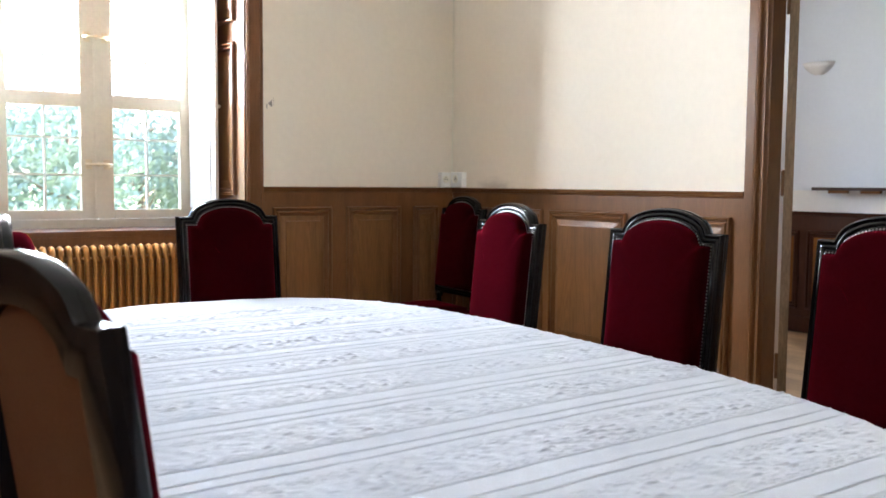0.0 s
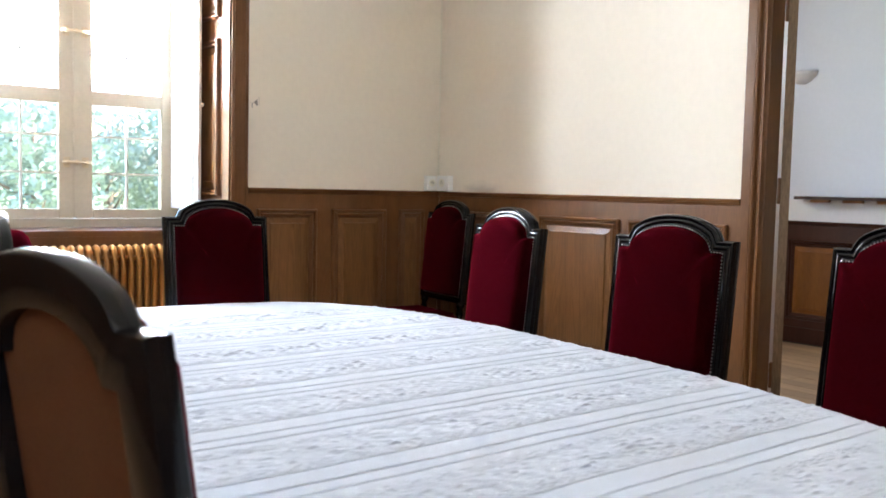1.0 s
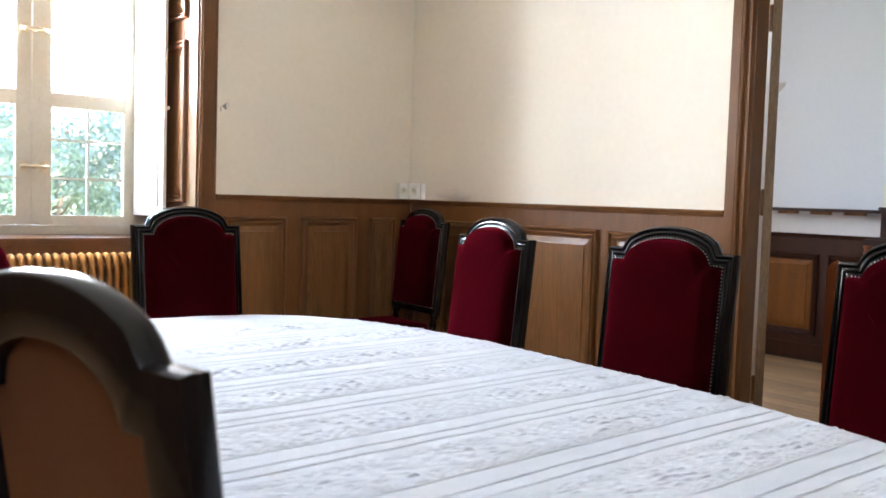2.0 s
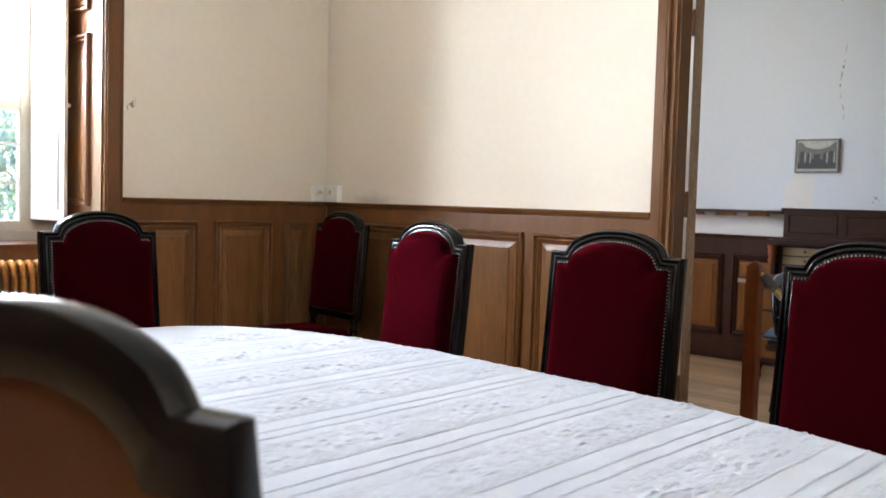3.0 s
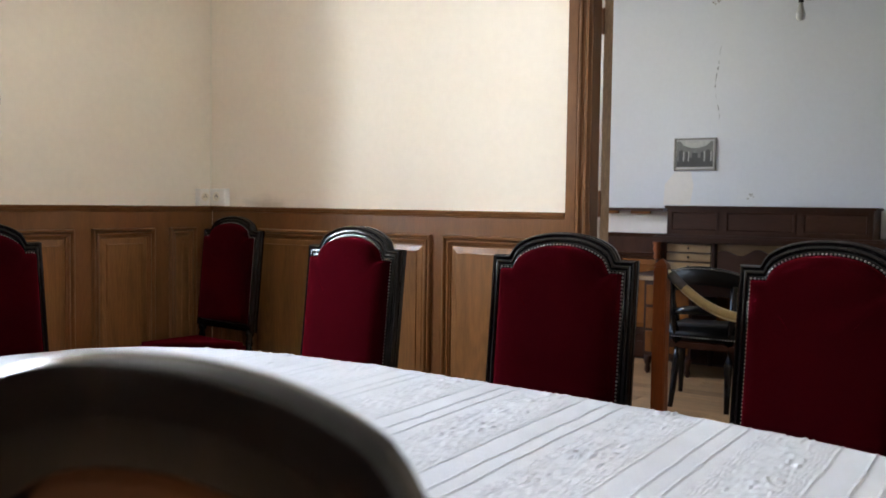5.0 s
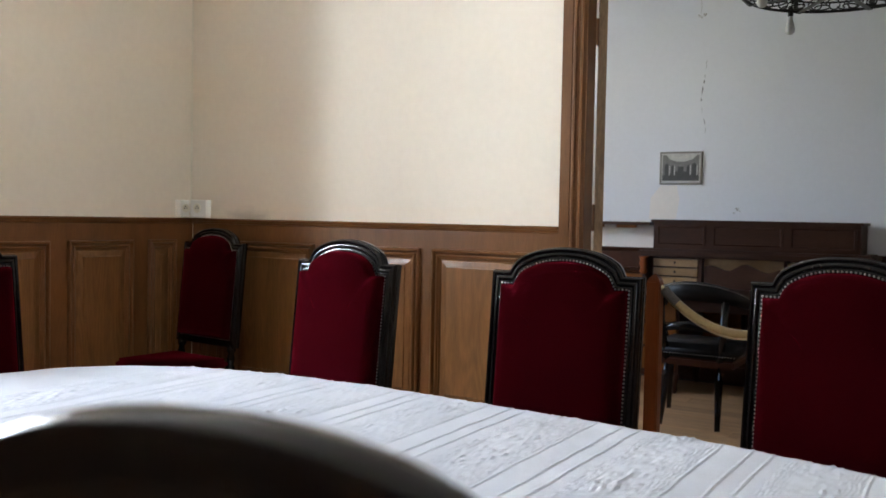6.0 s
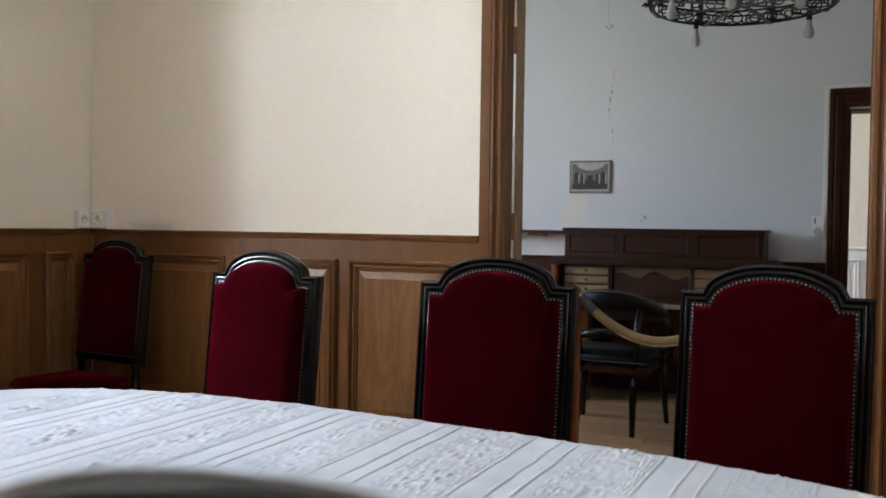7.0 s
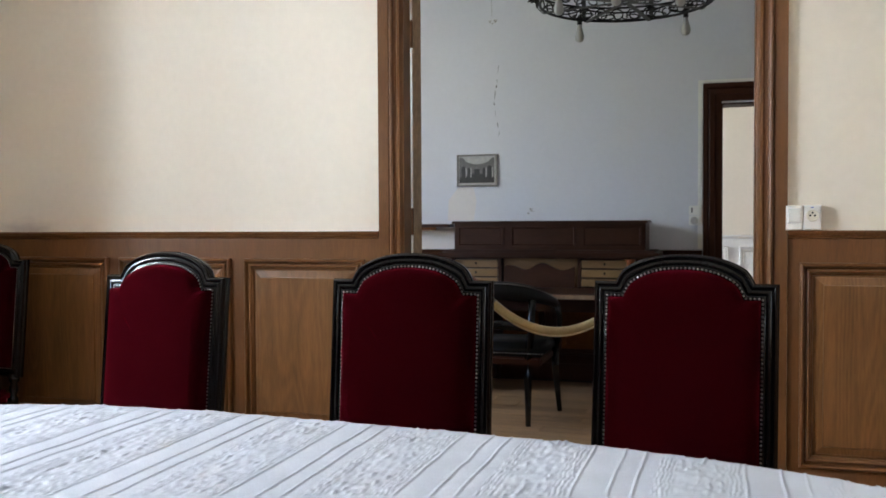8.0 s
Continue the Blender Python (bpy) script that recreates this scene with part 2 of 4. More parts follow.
# north wall of the dining room, with the doorway through it
setting(part("wall_north", solid(((0, 0, 0), (D0, WT, CEIL)), ((D1, 0, 0), (X1, WT, CEIL)), ((D0, 0, DOOR_TOP), (D1, WT, CEIL))), "plaster"),
        "cream painted plaster wall above brown panelling", "wall")
setting(part("wall_partition_far_side", solid(((0, WT, 0), (D0, WT + 0.012, CEIL)), ((D1, WT, 0), (X1, WT + 0.012, CEIL)), ((D0, WT, DOOR_TOP), (D1, WT + 0.012, CEIL))), "plaster_far"),
        "cool white plaster on the far side of the partition", "wall")

# west front, with its window recesses
# the last opening is out of view, added to light the passage
openings = [(W0, W1), (0.3, 1.6), (3.9, 5.2)]
bm = bmesh.new()
ys = [Y1 - 0.3]
for a, b in sorted(openings):
    ys += [a, b]
ys.append(7.0)
for a, b in zip(ys[0::2], ys[1::2]):
    box(bm, (-0.72, a, 0), (0, b, CEIL))
for a, b in openings:
    box(bm, (-0.72, a, WH), (0, b, CEIL))
    box(bm, (-0.72, a, 0), (-0.42, b, 0.93))
setting(part("wall_west", bm, "plaster"), "cream painted plaster wall with a deep window recess", "wall")
setting(part("wall_south", solid(((0, Y1 - 0.3, 0), (X1, Y1, CEIL))), "plaster"), "plain cream plaster wall", "wall")
# the opening in this unseen wall is added to let fill light in
setting(part("wall_east", solid(((X1, Y1 - 0.3, 0), (X1 + 0.3, -4.6, CEIL)), ((X1, -3.8, 0), (X1 + 0.3, 7.0, CEIL)), ((X1, -4.6, 0), (X1 + 0.3, -3.8, 1.9)), ((X1, -4.6, 2.7), (X1 + 0.3, -3.8, CEIL))), "plaster"), "plain cream plaster wall with an added opening for fill light", "wall")
setting(part("ceiling", solid(((-0.72, Y1 - 0.3, CEIL), (X1 + 0.3, 7.0, CEIL + 0.2))), "ceiling"), "plain white plaster ceiling", "ceiling")

# far room's end wall with a doorway, and the passage behind it
F0, F1, FT = 4.063, 4.95, 2.171
setting(part("wall_far", solid(((0, FAR, 0), (F0, FAR + 0.2, CEIL)), ((F1, FAR, 0), (X1, FAR + 0.2, CEIL)), ((F0, FAR, FT), (F1, FAR + 0.2, CEIL))), "plaster_far"),
        "cool white plaster wall with a thin crack", "wall")
setting(part("wall_passage", solid(((0, 5.6, 0), (X1, 5.8, CEIL))), "plaster"), "cream plaster wall of a passage", "wall")


def dado_panel(parent, u0, u1, v0, v1, to, base, frame_mat="panel", field_mat="panel_field"):
    """A moulded panel with a raised field on a dado board whose face stands at base."""
    b = base
    bm = bmesh.new()
    moulding(bm, (u0, v0, u1, v1), [(0, b - 0.002), (0, b + 0.012), (0.003, b + 0.020), (0.009, b + 0.025), (0.015, b + 0.023), (0.018, b + 0.015), (0.021, b + 0.007),
                                    (0.026, b + 0.006), (0.028, b + 0.015), (0.034, b + 0.019), (0.040, b + 0.016), (0.043, b + 0.009), (0.050, b + 0.007), (0.054, b - 0.004)], to, fill=False)
    fr = part("panel_moulding", bm, frame_mat, parent)
    bm = bmesh.new()
    moulding(bm, (u0 + 0.054, v0 + 0.054, u1 - 0.054, v1 - 0.054), [(0, b + 0.0012), (0.006, b + 0.0014), (0.008, b + 0.004), (0.036, b + 0.010), (0.038, b + 0.015), (0.041, b + 0.0155)], to)
    part("panel_field", bm, field_mat, parent)
    return fr


def cap(bm, a, b, z, to, out=0.0):
    """The dado's cap rail between two places along a wall."""
    rows = [(z - 0.034, 0.012), (z - 0.030, 0.020), (z - 0.022, 0.022), (z - 0.018, 0.028), (z - 0.004, 0.032), (z, 0.028), (z, 0.0)]
    ends = [[bm.verts.new(to(u, v, h + out)) for v, h in rows] for u in (a, b)]
    for k in range(len(rows) - 1):
        bm.faces.new((ends[0][k], ends[0][k + 1], ends[1][k + 1], ends[1][k]))
    for e in ends:
        bm.faces.new(e)


def dado(name, spans, panels, to, z, board, field, label, base=0.16, ptop=1.104, pbot=0.26):
    bm = bmesh.new()
    for a, b in spans:
        p, q = to(a, 0, -0.001), to(b, z - 0.03, 0.012)
        box(bm, p, q)
        p, q = to(a, 0, 0.012), to(b, base, 0.028)
        box(bm, p, q, 0.004)
        cap(bm, a, b, z, to)
    ob = setting(part(name, bm, board), label, "wall panelling")
    for u0, u1 in panels:
        dado_panel(ob, u0, u1, pbot, ptop, to, 0.012, board, field)
    return ob


dado("panelling_north", [(0.03, 2.516), (4.316, X1)],
     [(0.10, 0.30), (0.37, 1.012), (1.080, 1.728), (1.804, 2.444), (4.362, 5.02), (5.10, 5.76)], north, RAIL, "panel", "panel_field",
     "brown wood-grained panelling with moulded panels")
# unseen brown boards on east and south walls, added to cut bounce light
dado("panelling_east", [(Y1 + 0.03, -0.03)], [], lambda u, v, h: Vector((X1 - h, u, v)), RAIL, "panel", "panel_field", "unseen plain brown panelling added to cut bounce light")
dado("panelling_south", [(0.03, X1 - 0.03)], [], lambda u, v, h: Vector((u, Y1 + h, v)), RAIL, "panel", "panel_field", "unseen plain brown panelling added to cut bounce light")
dado("panelling_west", [(-1.49, 0.0), (Y1, -3.17)], [(-1.432, -1.006), (-0.893, -0.462), (-0.350, -0.140), (-4.0, -3.28)], west, RAIL, "panel", "panel_field",
     "brown wood-grained panelling with moulded panels")

# door casing
CASE = [(0, 0.0), (0, 0.022), (0.050, 0.022), (0.054, 0.016), (0.058, 0.030), (0.066, 0.034), (0.074, 0.030), (0.078, 0.020), (0.090, 0.018), (0.098, 0.026),
        (0.108, 0.026), (0.116, 0.010), (0.122, 0.004), (0.122, 0.0)]


def casing(u0, u1, v1, to, name, mat, label, profile=CASE, parent=None):
    """A moulded casing up one side, across and down the other; u0 and u1 are its outer edges."""
    bm = bmesh.new()
    loops = []
    for i, h in profile:
        loops.append([bm.verts.new(to(u, v, h)) for u, v in ((u0 + i, 0.0), (u0 + i, v1 - i), (u1 - i, v1 - i), (u1 - i, 0.0))])
    for a, b in zip(loops, loops[1:]):
        for k in range(3):
            bm.faces.new((a[k], a[k + 1], b[k + 1], b[k]))
    for k in (0, 3):
        bm.faces.new([lp[k] for lp in loops])
    return setting(part(name, bm, mat, parent), label, "door frame")


casing(2.518, 4.314, DOOR_TOP + 0.122, north, "door_casing_1", "panel", "brown painted moulded door casing")
setting(part("door_jamb", solid(((D0 - 0.004, 0.0, 0), (D0 + 0.006, WT + 0.012, DOOR_TOP)), ((D1 - 0.006, 0.0, 0), (D1 + 0.004, WT + 0.012, DOOR_TOP)),
                                ((D0 + 0.006, 0.0, DOOR_TOP - 0.01), (D1 - 0.006, WT + 0.012, DOOR_TOP + 0.004))), "panel"), "brown painted door jamb", "door frame")

# the door leaf, folded back into the far room
leaf = setting(new("door_1"), "brown door leaf folded wide open, edge scraped bare", "door")
leaf.matrix_world = pose(2.631, 0.146, 0, 0, 0, 128)
part("door_leaf", solid(((0, -0.044, 0.015), (0.76, 0, DOOR_TOP - 0.02)), bevel=0.002), "panel", leaf)
part("bare_edge", solid(((-0.003, -0.043, 0.015), (-0.0005, -0.001, DOOR_TOP - 0.02))), "raw_wood", leaf, "scraped bare wooden edge")
for z in (0.35, 1.28, 2.18):
    bm = bmesh.new()
    lathe(bm, [(0.004, -0.065), (0.009, -0.06), (0.009, 0.06), (0.004, 0.068)], (-0.006, 0.008, z), 10)
    part("hinge", bm, "panel", leaf, "brown painted hinge")

# ---- window ----
setting(part("window_reveal", solid(((-0.60, W1 - 0.012, 0.94), (-0.004, W1, WH)), ((-0.60, W0, 0.94), (-0.004, W0 + 0.012, WH)),
                                    ((-0.60, W0 + 0.012, WH - 0.012), (-0.004, W1 - 0.012, WH))), "panel"), "brown panelled window reveal", "window")
rv = bpy.data.objects["window_reveal"]


def reveal(u, v, h):
    return Vector((u, W1 - 0.012 - h, v))


for z0, z1 in ((1.18, 2.15), (2.28, 2.78)):
    bm = bmesh.new()
    moulding(bm, (-0.50, z0, -0.135, z1), [(0, -0.002), (0, 0.014), (0.005, 0.024), (0.013, 0.026), (0.018, 0.020), (0.020, 0.008), (0.024, 0.007), (0.027, 0.016), (0.035, 0.017), (0.042, 0.001)], reveal, fill=False)
    part("panel_moulding", bm, "panel", rv)
    bm = bmesh.new()
    moulding(bm, (-0.458, z0 + 0.042, -0.177, z1 - 0.042), [(0, 0.0012), (0.012, 0.0014), (0.045, 0.007), (0.048, 0.009)], reveal)
    part("panel_field", bm, "panel_field", rv)
bm = bmesh.new()
for sgn, y0 in ((-1, W1), (1, W0)):
    for a, b, h in ((0.0, 0.107, 0.020), (0.008, 0.040, 0.030), (0.085, 0.103, 0.026)):
        box(bm, (-0.002, y0 - sgn * a, 0.0), (h, y0 - sgn * b, WH + 0.1), 0.003)
setting(part("window_casing", bm, "panel"), "brown moulded casing beside the window", "window")

WX = -0.65
setting(part("window_sill", solid(((-0.72, W0 + 0.001, 0.93), (-0.26, W1 - 0.001, 0.962)), ((-0.29, W0 + 0.002, 0.875), (-0.27, W1 - 0.002, 0.93)), bevel=0.004), "panel"),
        "brown wooden window board over a radiator", "window sill")
bm = solid(((-0.47, W0 + 0.002, 0.0), (-0.415, W1 - 0.002, 0.93)))
setting(part("window_apron", bm, "panel"), "brown boarding behind the radiator", "wall panelling")

win = setting(new("window_1"), "ivory painted casement window with small panes, closed", "window")
YC = -2.345
YA, YB = -2.966, -1.712
part("window_frame", solid(((WX - 0.05, W0 + 0.001, 0.965), (WX + 0.03, W1 - 0.001, 1.02)), ((WX - 0.05, W0 + 0.001, 1.02), (WX + 0.03, YA, WH - 0.013)),
                           ((WX - 0.05, YB, 1.02), (WX + 0.03, W1 - 0.001, WH - 0.013)), bevel=0.004), "sash", win)
for side, (a, b) in enumerate(((YA + 0.002, YC - 0.002), (YC + 0.002, YB - 0.002))):
    st = 0.097
    bm = solid(((WX, a, 1.022), (WX + 0.05, a + st, WH - 0.02)), ((WX, b - st, 1.022), (WX + 0.05, b, WH - 0.02)),
               ((WX, a + st, 1.022), (WX + 0.05, b - st, 1.080)), ((WX, a + st, 1.724), (WX + 0.05, b - st, 1.808)),
               ((WX, a + st, WH - 0.09), (WX + 0.05, b - st, WH - 0.02)), bevel=0.005)
    s = part("casement", bm, "sash", win)
    mid = (a + b) / 2
    bars = []
    BW = 0.006
    for z0, z1, rows in ((1.080, 1.724, (1.300, 1.529)), (1.808, WH - 0.09, (2.03, 2.40))):
        bars.append(((WX + 0.015, mid - BW, z0), (WX + 0.038, mid + BW, z1)))
        for z in rows:
            bars.append(((WX + 0.016, a + st, z - BW), (WX + 0.037, mid - BW, z + BW)))
            bars.append(((WX + 0.016, mid + BW, z - BW), (WX + 0.037, b - st, z + BW)))
        zs = [z0, *rows, z1]
        for p, q in zip(zs, zs[1:]):
            for c, d in ((a + st, mid - BW), (mid + BW, b - st)):
                g = part("pane", solid(((WX + 0.024, c, p), (WX + 0.028, d, q))), "glass", s)
                g.visible_shadow = False
    part("glazing_bar", solid(*bars, bevel=0.001), "shutter", s)
part("meeting_strip", solid(((WX + 0.05, YC - 0.02, 1.03), (WX + 0.066, YC + 0.02, WH - 0.03)), bevel=0.006), "sash", win)
for z in (1.366, 2.159):
    h = part("catch_plate", solid(((WX + 0.05, YC - 0.075, z - 0.032), (WX + 0.056, YC - 0.035, z + 0.032)), ((WX + 0.05, YC + 0.035, z - 0.032), (WX + 0.056, YC + 0.075, z + 0.032)), bevel=0.002),
             "brass", win, "brass window catch")
    bm = bmesh.new()
    tube(bm, [(WX + 0.080, YC - 0.085, z), (WX + 0.085, YC, z), (WX + 0.080, YC + 0.085, z)], 0.008)
    for dy in (-0.055, 0, 0.055):
        bmesh.ops.create_uvsphere(bm, u_segments=10, v_segments=6, radius=0.015, matrix=Matrix.Translation((WX + 0.074, YC + dy, z)))
    part("catch_bar", bm, "brass", h, smooth=True)
for z in (1.765,):
    for dy in (-0.035, 0.035):
        part("staple", solid(((WX + 0.05, YC + dy - 0.010, z - 0.018), (WX + 0.062, YC + dy + 0.010, z + 0.018)), bevel=0.003), "sash", win)


def shutter(hinge, free):
    """A white panelled inner shutter that stands out from the window."""
    d = Vector(free) - Vector(hinge)
    ob = setting(new("window_shutter"), "white panelled inner shutter standing open", "shutter")
    ob.matrix_world = Matrix.Translation((*hinge, 0)) @ Matrix.Rotation(math.atan2(d.y, d.x), 4, "Z")
    w = d.length
    part("shutter_leaf", solid(((0, -0.012, 1.09), (w, 0.012, WH - 0.03)), bevel=0.003), "shutter", ob)
    for z0, z1 in ((1.15, 1.72), (1.80, 2.75)):
        for s in (-1, 1):
            bm = bmesh.new()
            moulding(bm, (0.05, z0, w - 0.05, z1), [(0, 0.0115), (0.004, 0.018), (0.014, 0.018), (0.022, 0.0125)], lambda u, v, h: Vector((u, s * h, v)))
            part("shutter_panel", bm, "shutter", ob)
    bm = bmesh.new()
    bmesh.ops.create_uvsphere(bm, u_segments=10, v_segments=6, radius=0.013, matrix=Matrix.Translation((w - 0.012, 0.024, 1.75)))
    part("knob", bm, "plastic", ob, smooth=True)
    return ob


shutter((-0.585, -1.745), (-0.285, -1.680))
shutter((-0.585, -2.945), (-0.285, -3.005))

# radiator
rad = thing("radiator", "gold-brown painted cast iron column radiator under the window", "radiator")
RX = -0.19
N = 28
GAP = 0.0465
for z in (0.17, 0.80):
    part("header", tube(bmesh.new(), [(RX, -3.00, z), (RX, -3.00 + GAP * (N - 1), z)], 0.016), "radiator", rad, smooth=True)
sec = None
for k in range(N):
    y = -3.00 + GAP * k
    if sec is None:
        bm = bmesh.new()
        for dx in (-0.05, 0.05):
            tube(bm, [(dx, 0, 0.14), (dx, 0, 0.20), (dx, 0, 0.78), (dx * 0.9, 0, 0.83), (dx * 0.5, 0, 0.862), (0, 0, 0.868)], [0.014, 0.0165, 0.0165, 0.0175, 0.0175, 0.0175], 10)
        tube(bm, [(-0.05, 0, 0.15), (0.05, 0, 0.15)], 0.016, 10)
        for dx in (-0.05, 0.05):
            lathe(bm, [(0.012, 0.0), (0.016, 0.06), (0.018, 0.14)], (dx, 0, 0), 8)
        sec = part("section", bm, "radiator", rad, smooth=True)
        sec.location = (RX, y, 0)
    else:
        o = sec.copy()
        scene.collection.objects.link(o)
        o.location = (RX, y, 0)

# ---- garden behind the window ----
bm = bmesh.new()
vs = [bm.verts.new(p) for p in ((-900, -900, -1.6), (900, -900, -1.6), (900, 900, -1.6), (-900, 900, -1.6))]
bm.faces.new(vs)
setting(part("ground", bm, "grass"), "mown grass of the garden", "ground")


def tree(x, y, h, seed):
    rnd = random.Random(seed)
    t = tagged(new("tree"), "broad green garden tree in full leaf", "tree", "trees in the garden")
    t.location = (x, y, -1.6)
    bm = bmesh.new()
    tube(bm, [(0, 0, 0), (0.05, 0, h * 0.3), (0, 0.1, h * 0.6), (0.1, 0, h * 0.9)], [0.22, 0.17, 0.12, 0.03])
    for k in range(7):
        a, z = k * 2.4, h * (0.28 + 0.08 * k)
        r = h * 0.28
        tube(bm, [(0, 0, z), (r * 0.5 * math.cos(a), r * 0.5 * math.sin(a), z + 0.3), (r * math.cos(a), r * math.sin(a), z + 0.8)], [0.07, 0.05, 0.015], 6)
    part("trunk", bm, "bark", t, smooth=True)
    verts, faces = [], []
    lobes = [(rnd.uniform(-1, 1) * h * 0.3, rnd.uniform(-1, 1) * h * 0.3, h * rnd.uniform(0.25, 0.88), h * rnd.uniform(0.10, 0.2)) for _ in range(26)]
    for _ in range(4200):
        lx, ly, lz, lr = rnd.choice(lobes)
        d = Vector((rnd.gauss(0, 1), rnd.gauss(0, 1), rnd.gauss(0, 0.8))).normalized() * lr * rnd.uniform(0.6, 1.05)
        c = Vector((lx, ly, lz)) + d
        a = Vector((rnd.gauss(0, 1), rnd.gauss(0, 1), rnd.gauss(0, 1))).normalized()
        b = a.orthogonal().normalized()
        s = rnd.uniform(0.07, 0.16)
        i = len(verts)
        verts += [c - a * s, c + b * s * 0.5, c + a * s, c - b * s * 0.5]
        faces.append((i, i + 1, i + 2, i + 3))
    me = bpy.data.meshes.new("crown")
    me.from_pydata(verts, [], faces)
    me.materials.append(M["leaf"])
    cr = new("crown", me)
    cr.parent = t
    return t


for k, (x, y, h) in enumerate(((-24, -4.5, 5.4), (-26, -0.5, 5.8), (-23, 2.6, 5.3), (-27, 6.0, 6.0), (-24, 9.4, 5.6), (-29, 12.5, 6.2), (-30, 3.6, 6.3), (-31, -2.4, 6.0), (-31, 8.4, 6.4))):
    tree(x, y, h, k)

# ---- chairs ----
ZS, ZB, HW = 1.10, 0.505, 0.262


def back_outline(i, n=34):
    """The arched outline of a chair back, drawn in by i."""
    w, zs, zb, a = HW - i, ZS - i, ZB + i, 0.198 - 0.62 * i
    pts = [(-w, zb), (-w, zb + (zs - zb) * 0.33), (-w, zb + (zs - zb) * 0.66), (-w, zs), (-(w + a) / 2, zs)]
    for k in range(n + 1):
        x = -a + 2 * a * k / n
        s = abs(x) / a
        up = 0.012 * min(1, (1 - s) * 9) + 0.071 * (max(0.0, 1 - s ** 2.3)) ** 0.72
        pts.append((x, zs + up))
    pts += [((w + a) / 2, zs), (w, zs), (w, zb + (zs - zb) * 0.66), (w, zb + (zs - zb) * 0.33), (w, zb)]
    return pts


def ring_loft(bm, rows, close_first=False, close_last=False):
    """Joins back outlines: rows are (inset, depth)."""
    loops = [[bm.verts.new((x, d, z)) for x, z in back_outline(i)] for i, d in rows]
    for a, b in zip(loops, loops[1:]):
        n = len(a)
        for k in range(n):
            bm.faces.new((a[k], a[(k + 1) % n], b[(k + 1) % n], b[k]))
    if close_first:
        bm.faces.new(loops[0])
    if close_last:
        bm.faces.new(loops[-1])
    return loops


def make_chair(name, label, group, slope=5.5):
    ch = thing(name, label, "chair", group)
    tilt = Matrix.Translation((0, 0, 0.47)) @ Matrix.Rotation(radians(slope), 4, "X") @ Matrix.Translation((0, 0, -0.47))

    def lean(bm):
        bmesh.ops.transform(bm, matrix=tilt, verts=bm.verts)
        return bm
    bm = bmesh.new()
    rows = [(0.080, 0.030), (0.078, 0.003), (0.074, 0.0), (0.007, 0.0), (0.002, 0.002), (0.0, 0.007), (0.0, 0.021), (0.003, 0.024), (0.003, 0.035), (0.0055, 0.041),
            (0.0095, 0.0435), (0.0135, 0.041), (0.0155, 0.036), (0.018, 0.039), (0.022, 0.0412), (0.027, 0.0414), (0.030, 0.039), (0.032, 0.035), (0.034, 0.0385), (0.037, 0.040),
            (0.045, 0.040), (0.0475, 0.037), (0.049, 0.026)]
    ring_loft(bm, rows)
    fr = part("back_frame", lean(bm), "ebony", ch, smooth=True)
    fr.data.set_sharp_from_angle(angle=radians(38))
    bm = bmesh.new()
    ring_loft(bm, [(0.079, 0.027), (0.10, 0.024), (0.15, 0.021)], close_last=True)
    part("back_panel", lean(bm), "back_cloth", ch, "tan cloth panel on the rear", smooth=True)
    bm = bmesh.new()
    ring_loft(bm, [(0.049, 0.028), (0.0475, 0.044), (0.049, 0.060), (0.054, 0.072), (0.066, 0.082), (0.091, 0.089), (0.14, 0.093), (0.19, 0.094)], close_last=True)
    part("backrest", lean(bm), "velvet", ch, "padded burgundy velvet backrest", smooth=True)
    # nail heads along the inner edge
    pts = [Vector((x, 0.0415, z)) for x, z in back_outline(0.0425, 60)]
    pts.append(pts[0])
    bm = bmesh.new()
    left = 0.0
    for a, b in zip(pts, pts[1:]):
        d = (b - a).length
        while left < d:
            c = a.lerp(b, left / d)
            bmesh.ops.create_icosphere(bm, subdivisions=1, radius=0.0036, matrix=Matrix.Translation(c) @ Matrix.Diagonal((1, 0.8, 1, 1)))
            left += 0.0118
        left -= d
    part("nail_trim", lean(bm), "nail", ch, "row of domed pewter nail heads", smooth=True, recalc=False)
    # seat
    bm = box(bmesh.new(), (-0.25, 0.03, 0.345), (0.25, 0.475, 0.39), 0.008)
    part("seat_frame", bm, "ebony", ch)
    bm = box(bmesh.new(), (-0.242, 0.045, 0.39), (0.242, 0.468, 0.452), 0.022)
    part("seat", bm, "velvet", ch, "padded burgundy velvet seat", smooth=True)
    turned = [(0.020, 0.0), (0.026, 0.012), (0.018, 0.03), (0.016, 0.05), (0.024, 0.09), (0.017, 0.13), (0.021, 0.20), (0.026, 0.25), (0.018, 0.272), (0.028, 0.29), (0.028, 0.345)]
    for x in (-0.222, 0.222):
        part("leg", lathe(bmesh.new(), turned, (x, 0.44, 0)), "ebony", ch, smooth=True)
        part("leg", lathe(bmesh.new(), turned, (x, 0.06, 0)), "ebony", ch, smooth=True)
        bm = lathe(bmesh.new(), [(0.026, 0.345), (0.026, 0.40), (0.017, 0.412), (0.023, 0.44), (0.017, 0.475), (0.026, 0.488), (0.026, 0.52)], (x, 0.022, 0))
        part("post", lean(bm), "ebony", ch, smooth=True)
        part("stretcher", tube(bmesh.new(), [(x, 0.06, 0.11), (x, 0.44, 0.11)], 0.012), "ebony", ch, smooth=True)
    part("cross_stretcher", tube(bmesh.new(), [(-0.222, 0.26, 0.11), (0.222, 0.26, 0.11)], 0.012), "ebony", ch, smooth=True)
    return ch


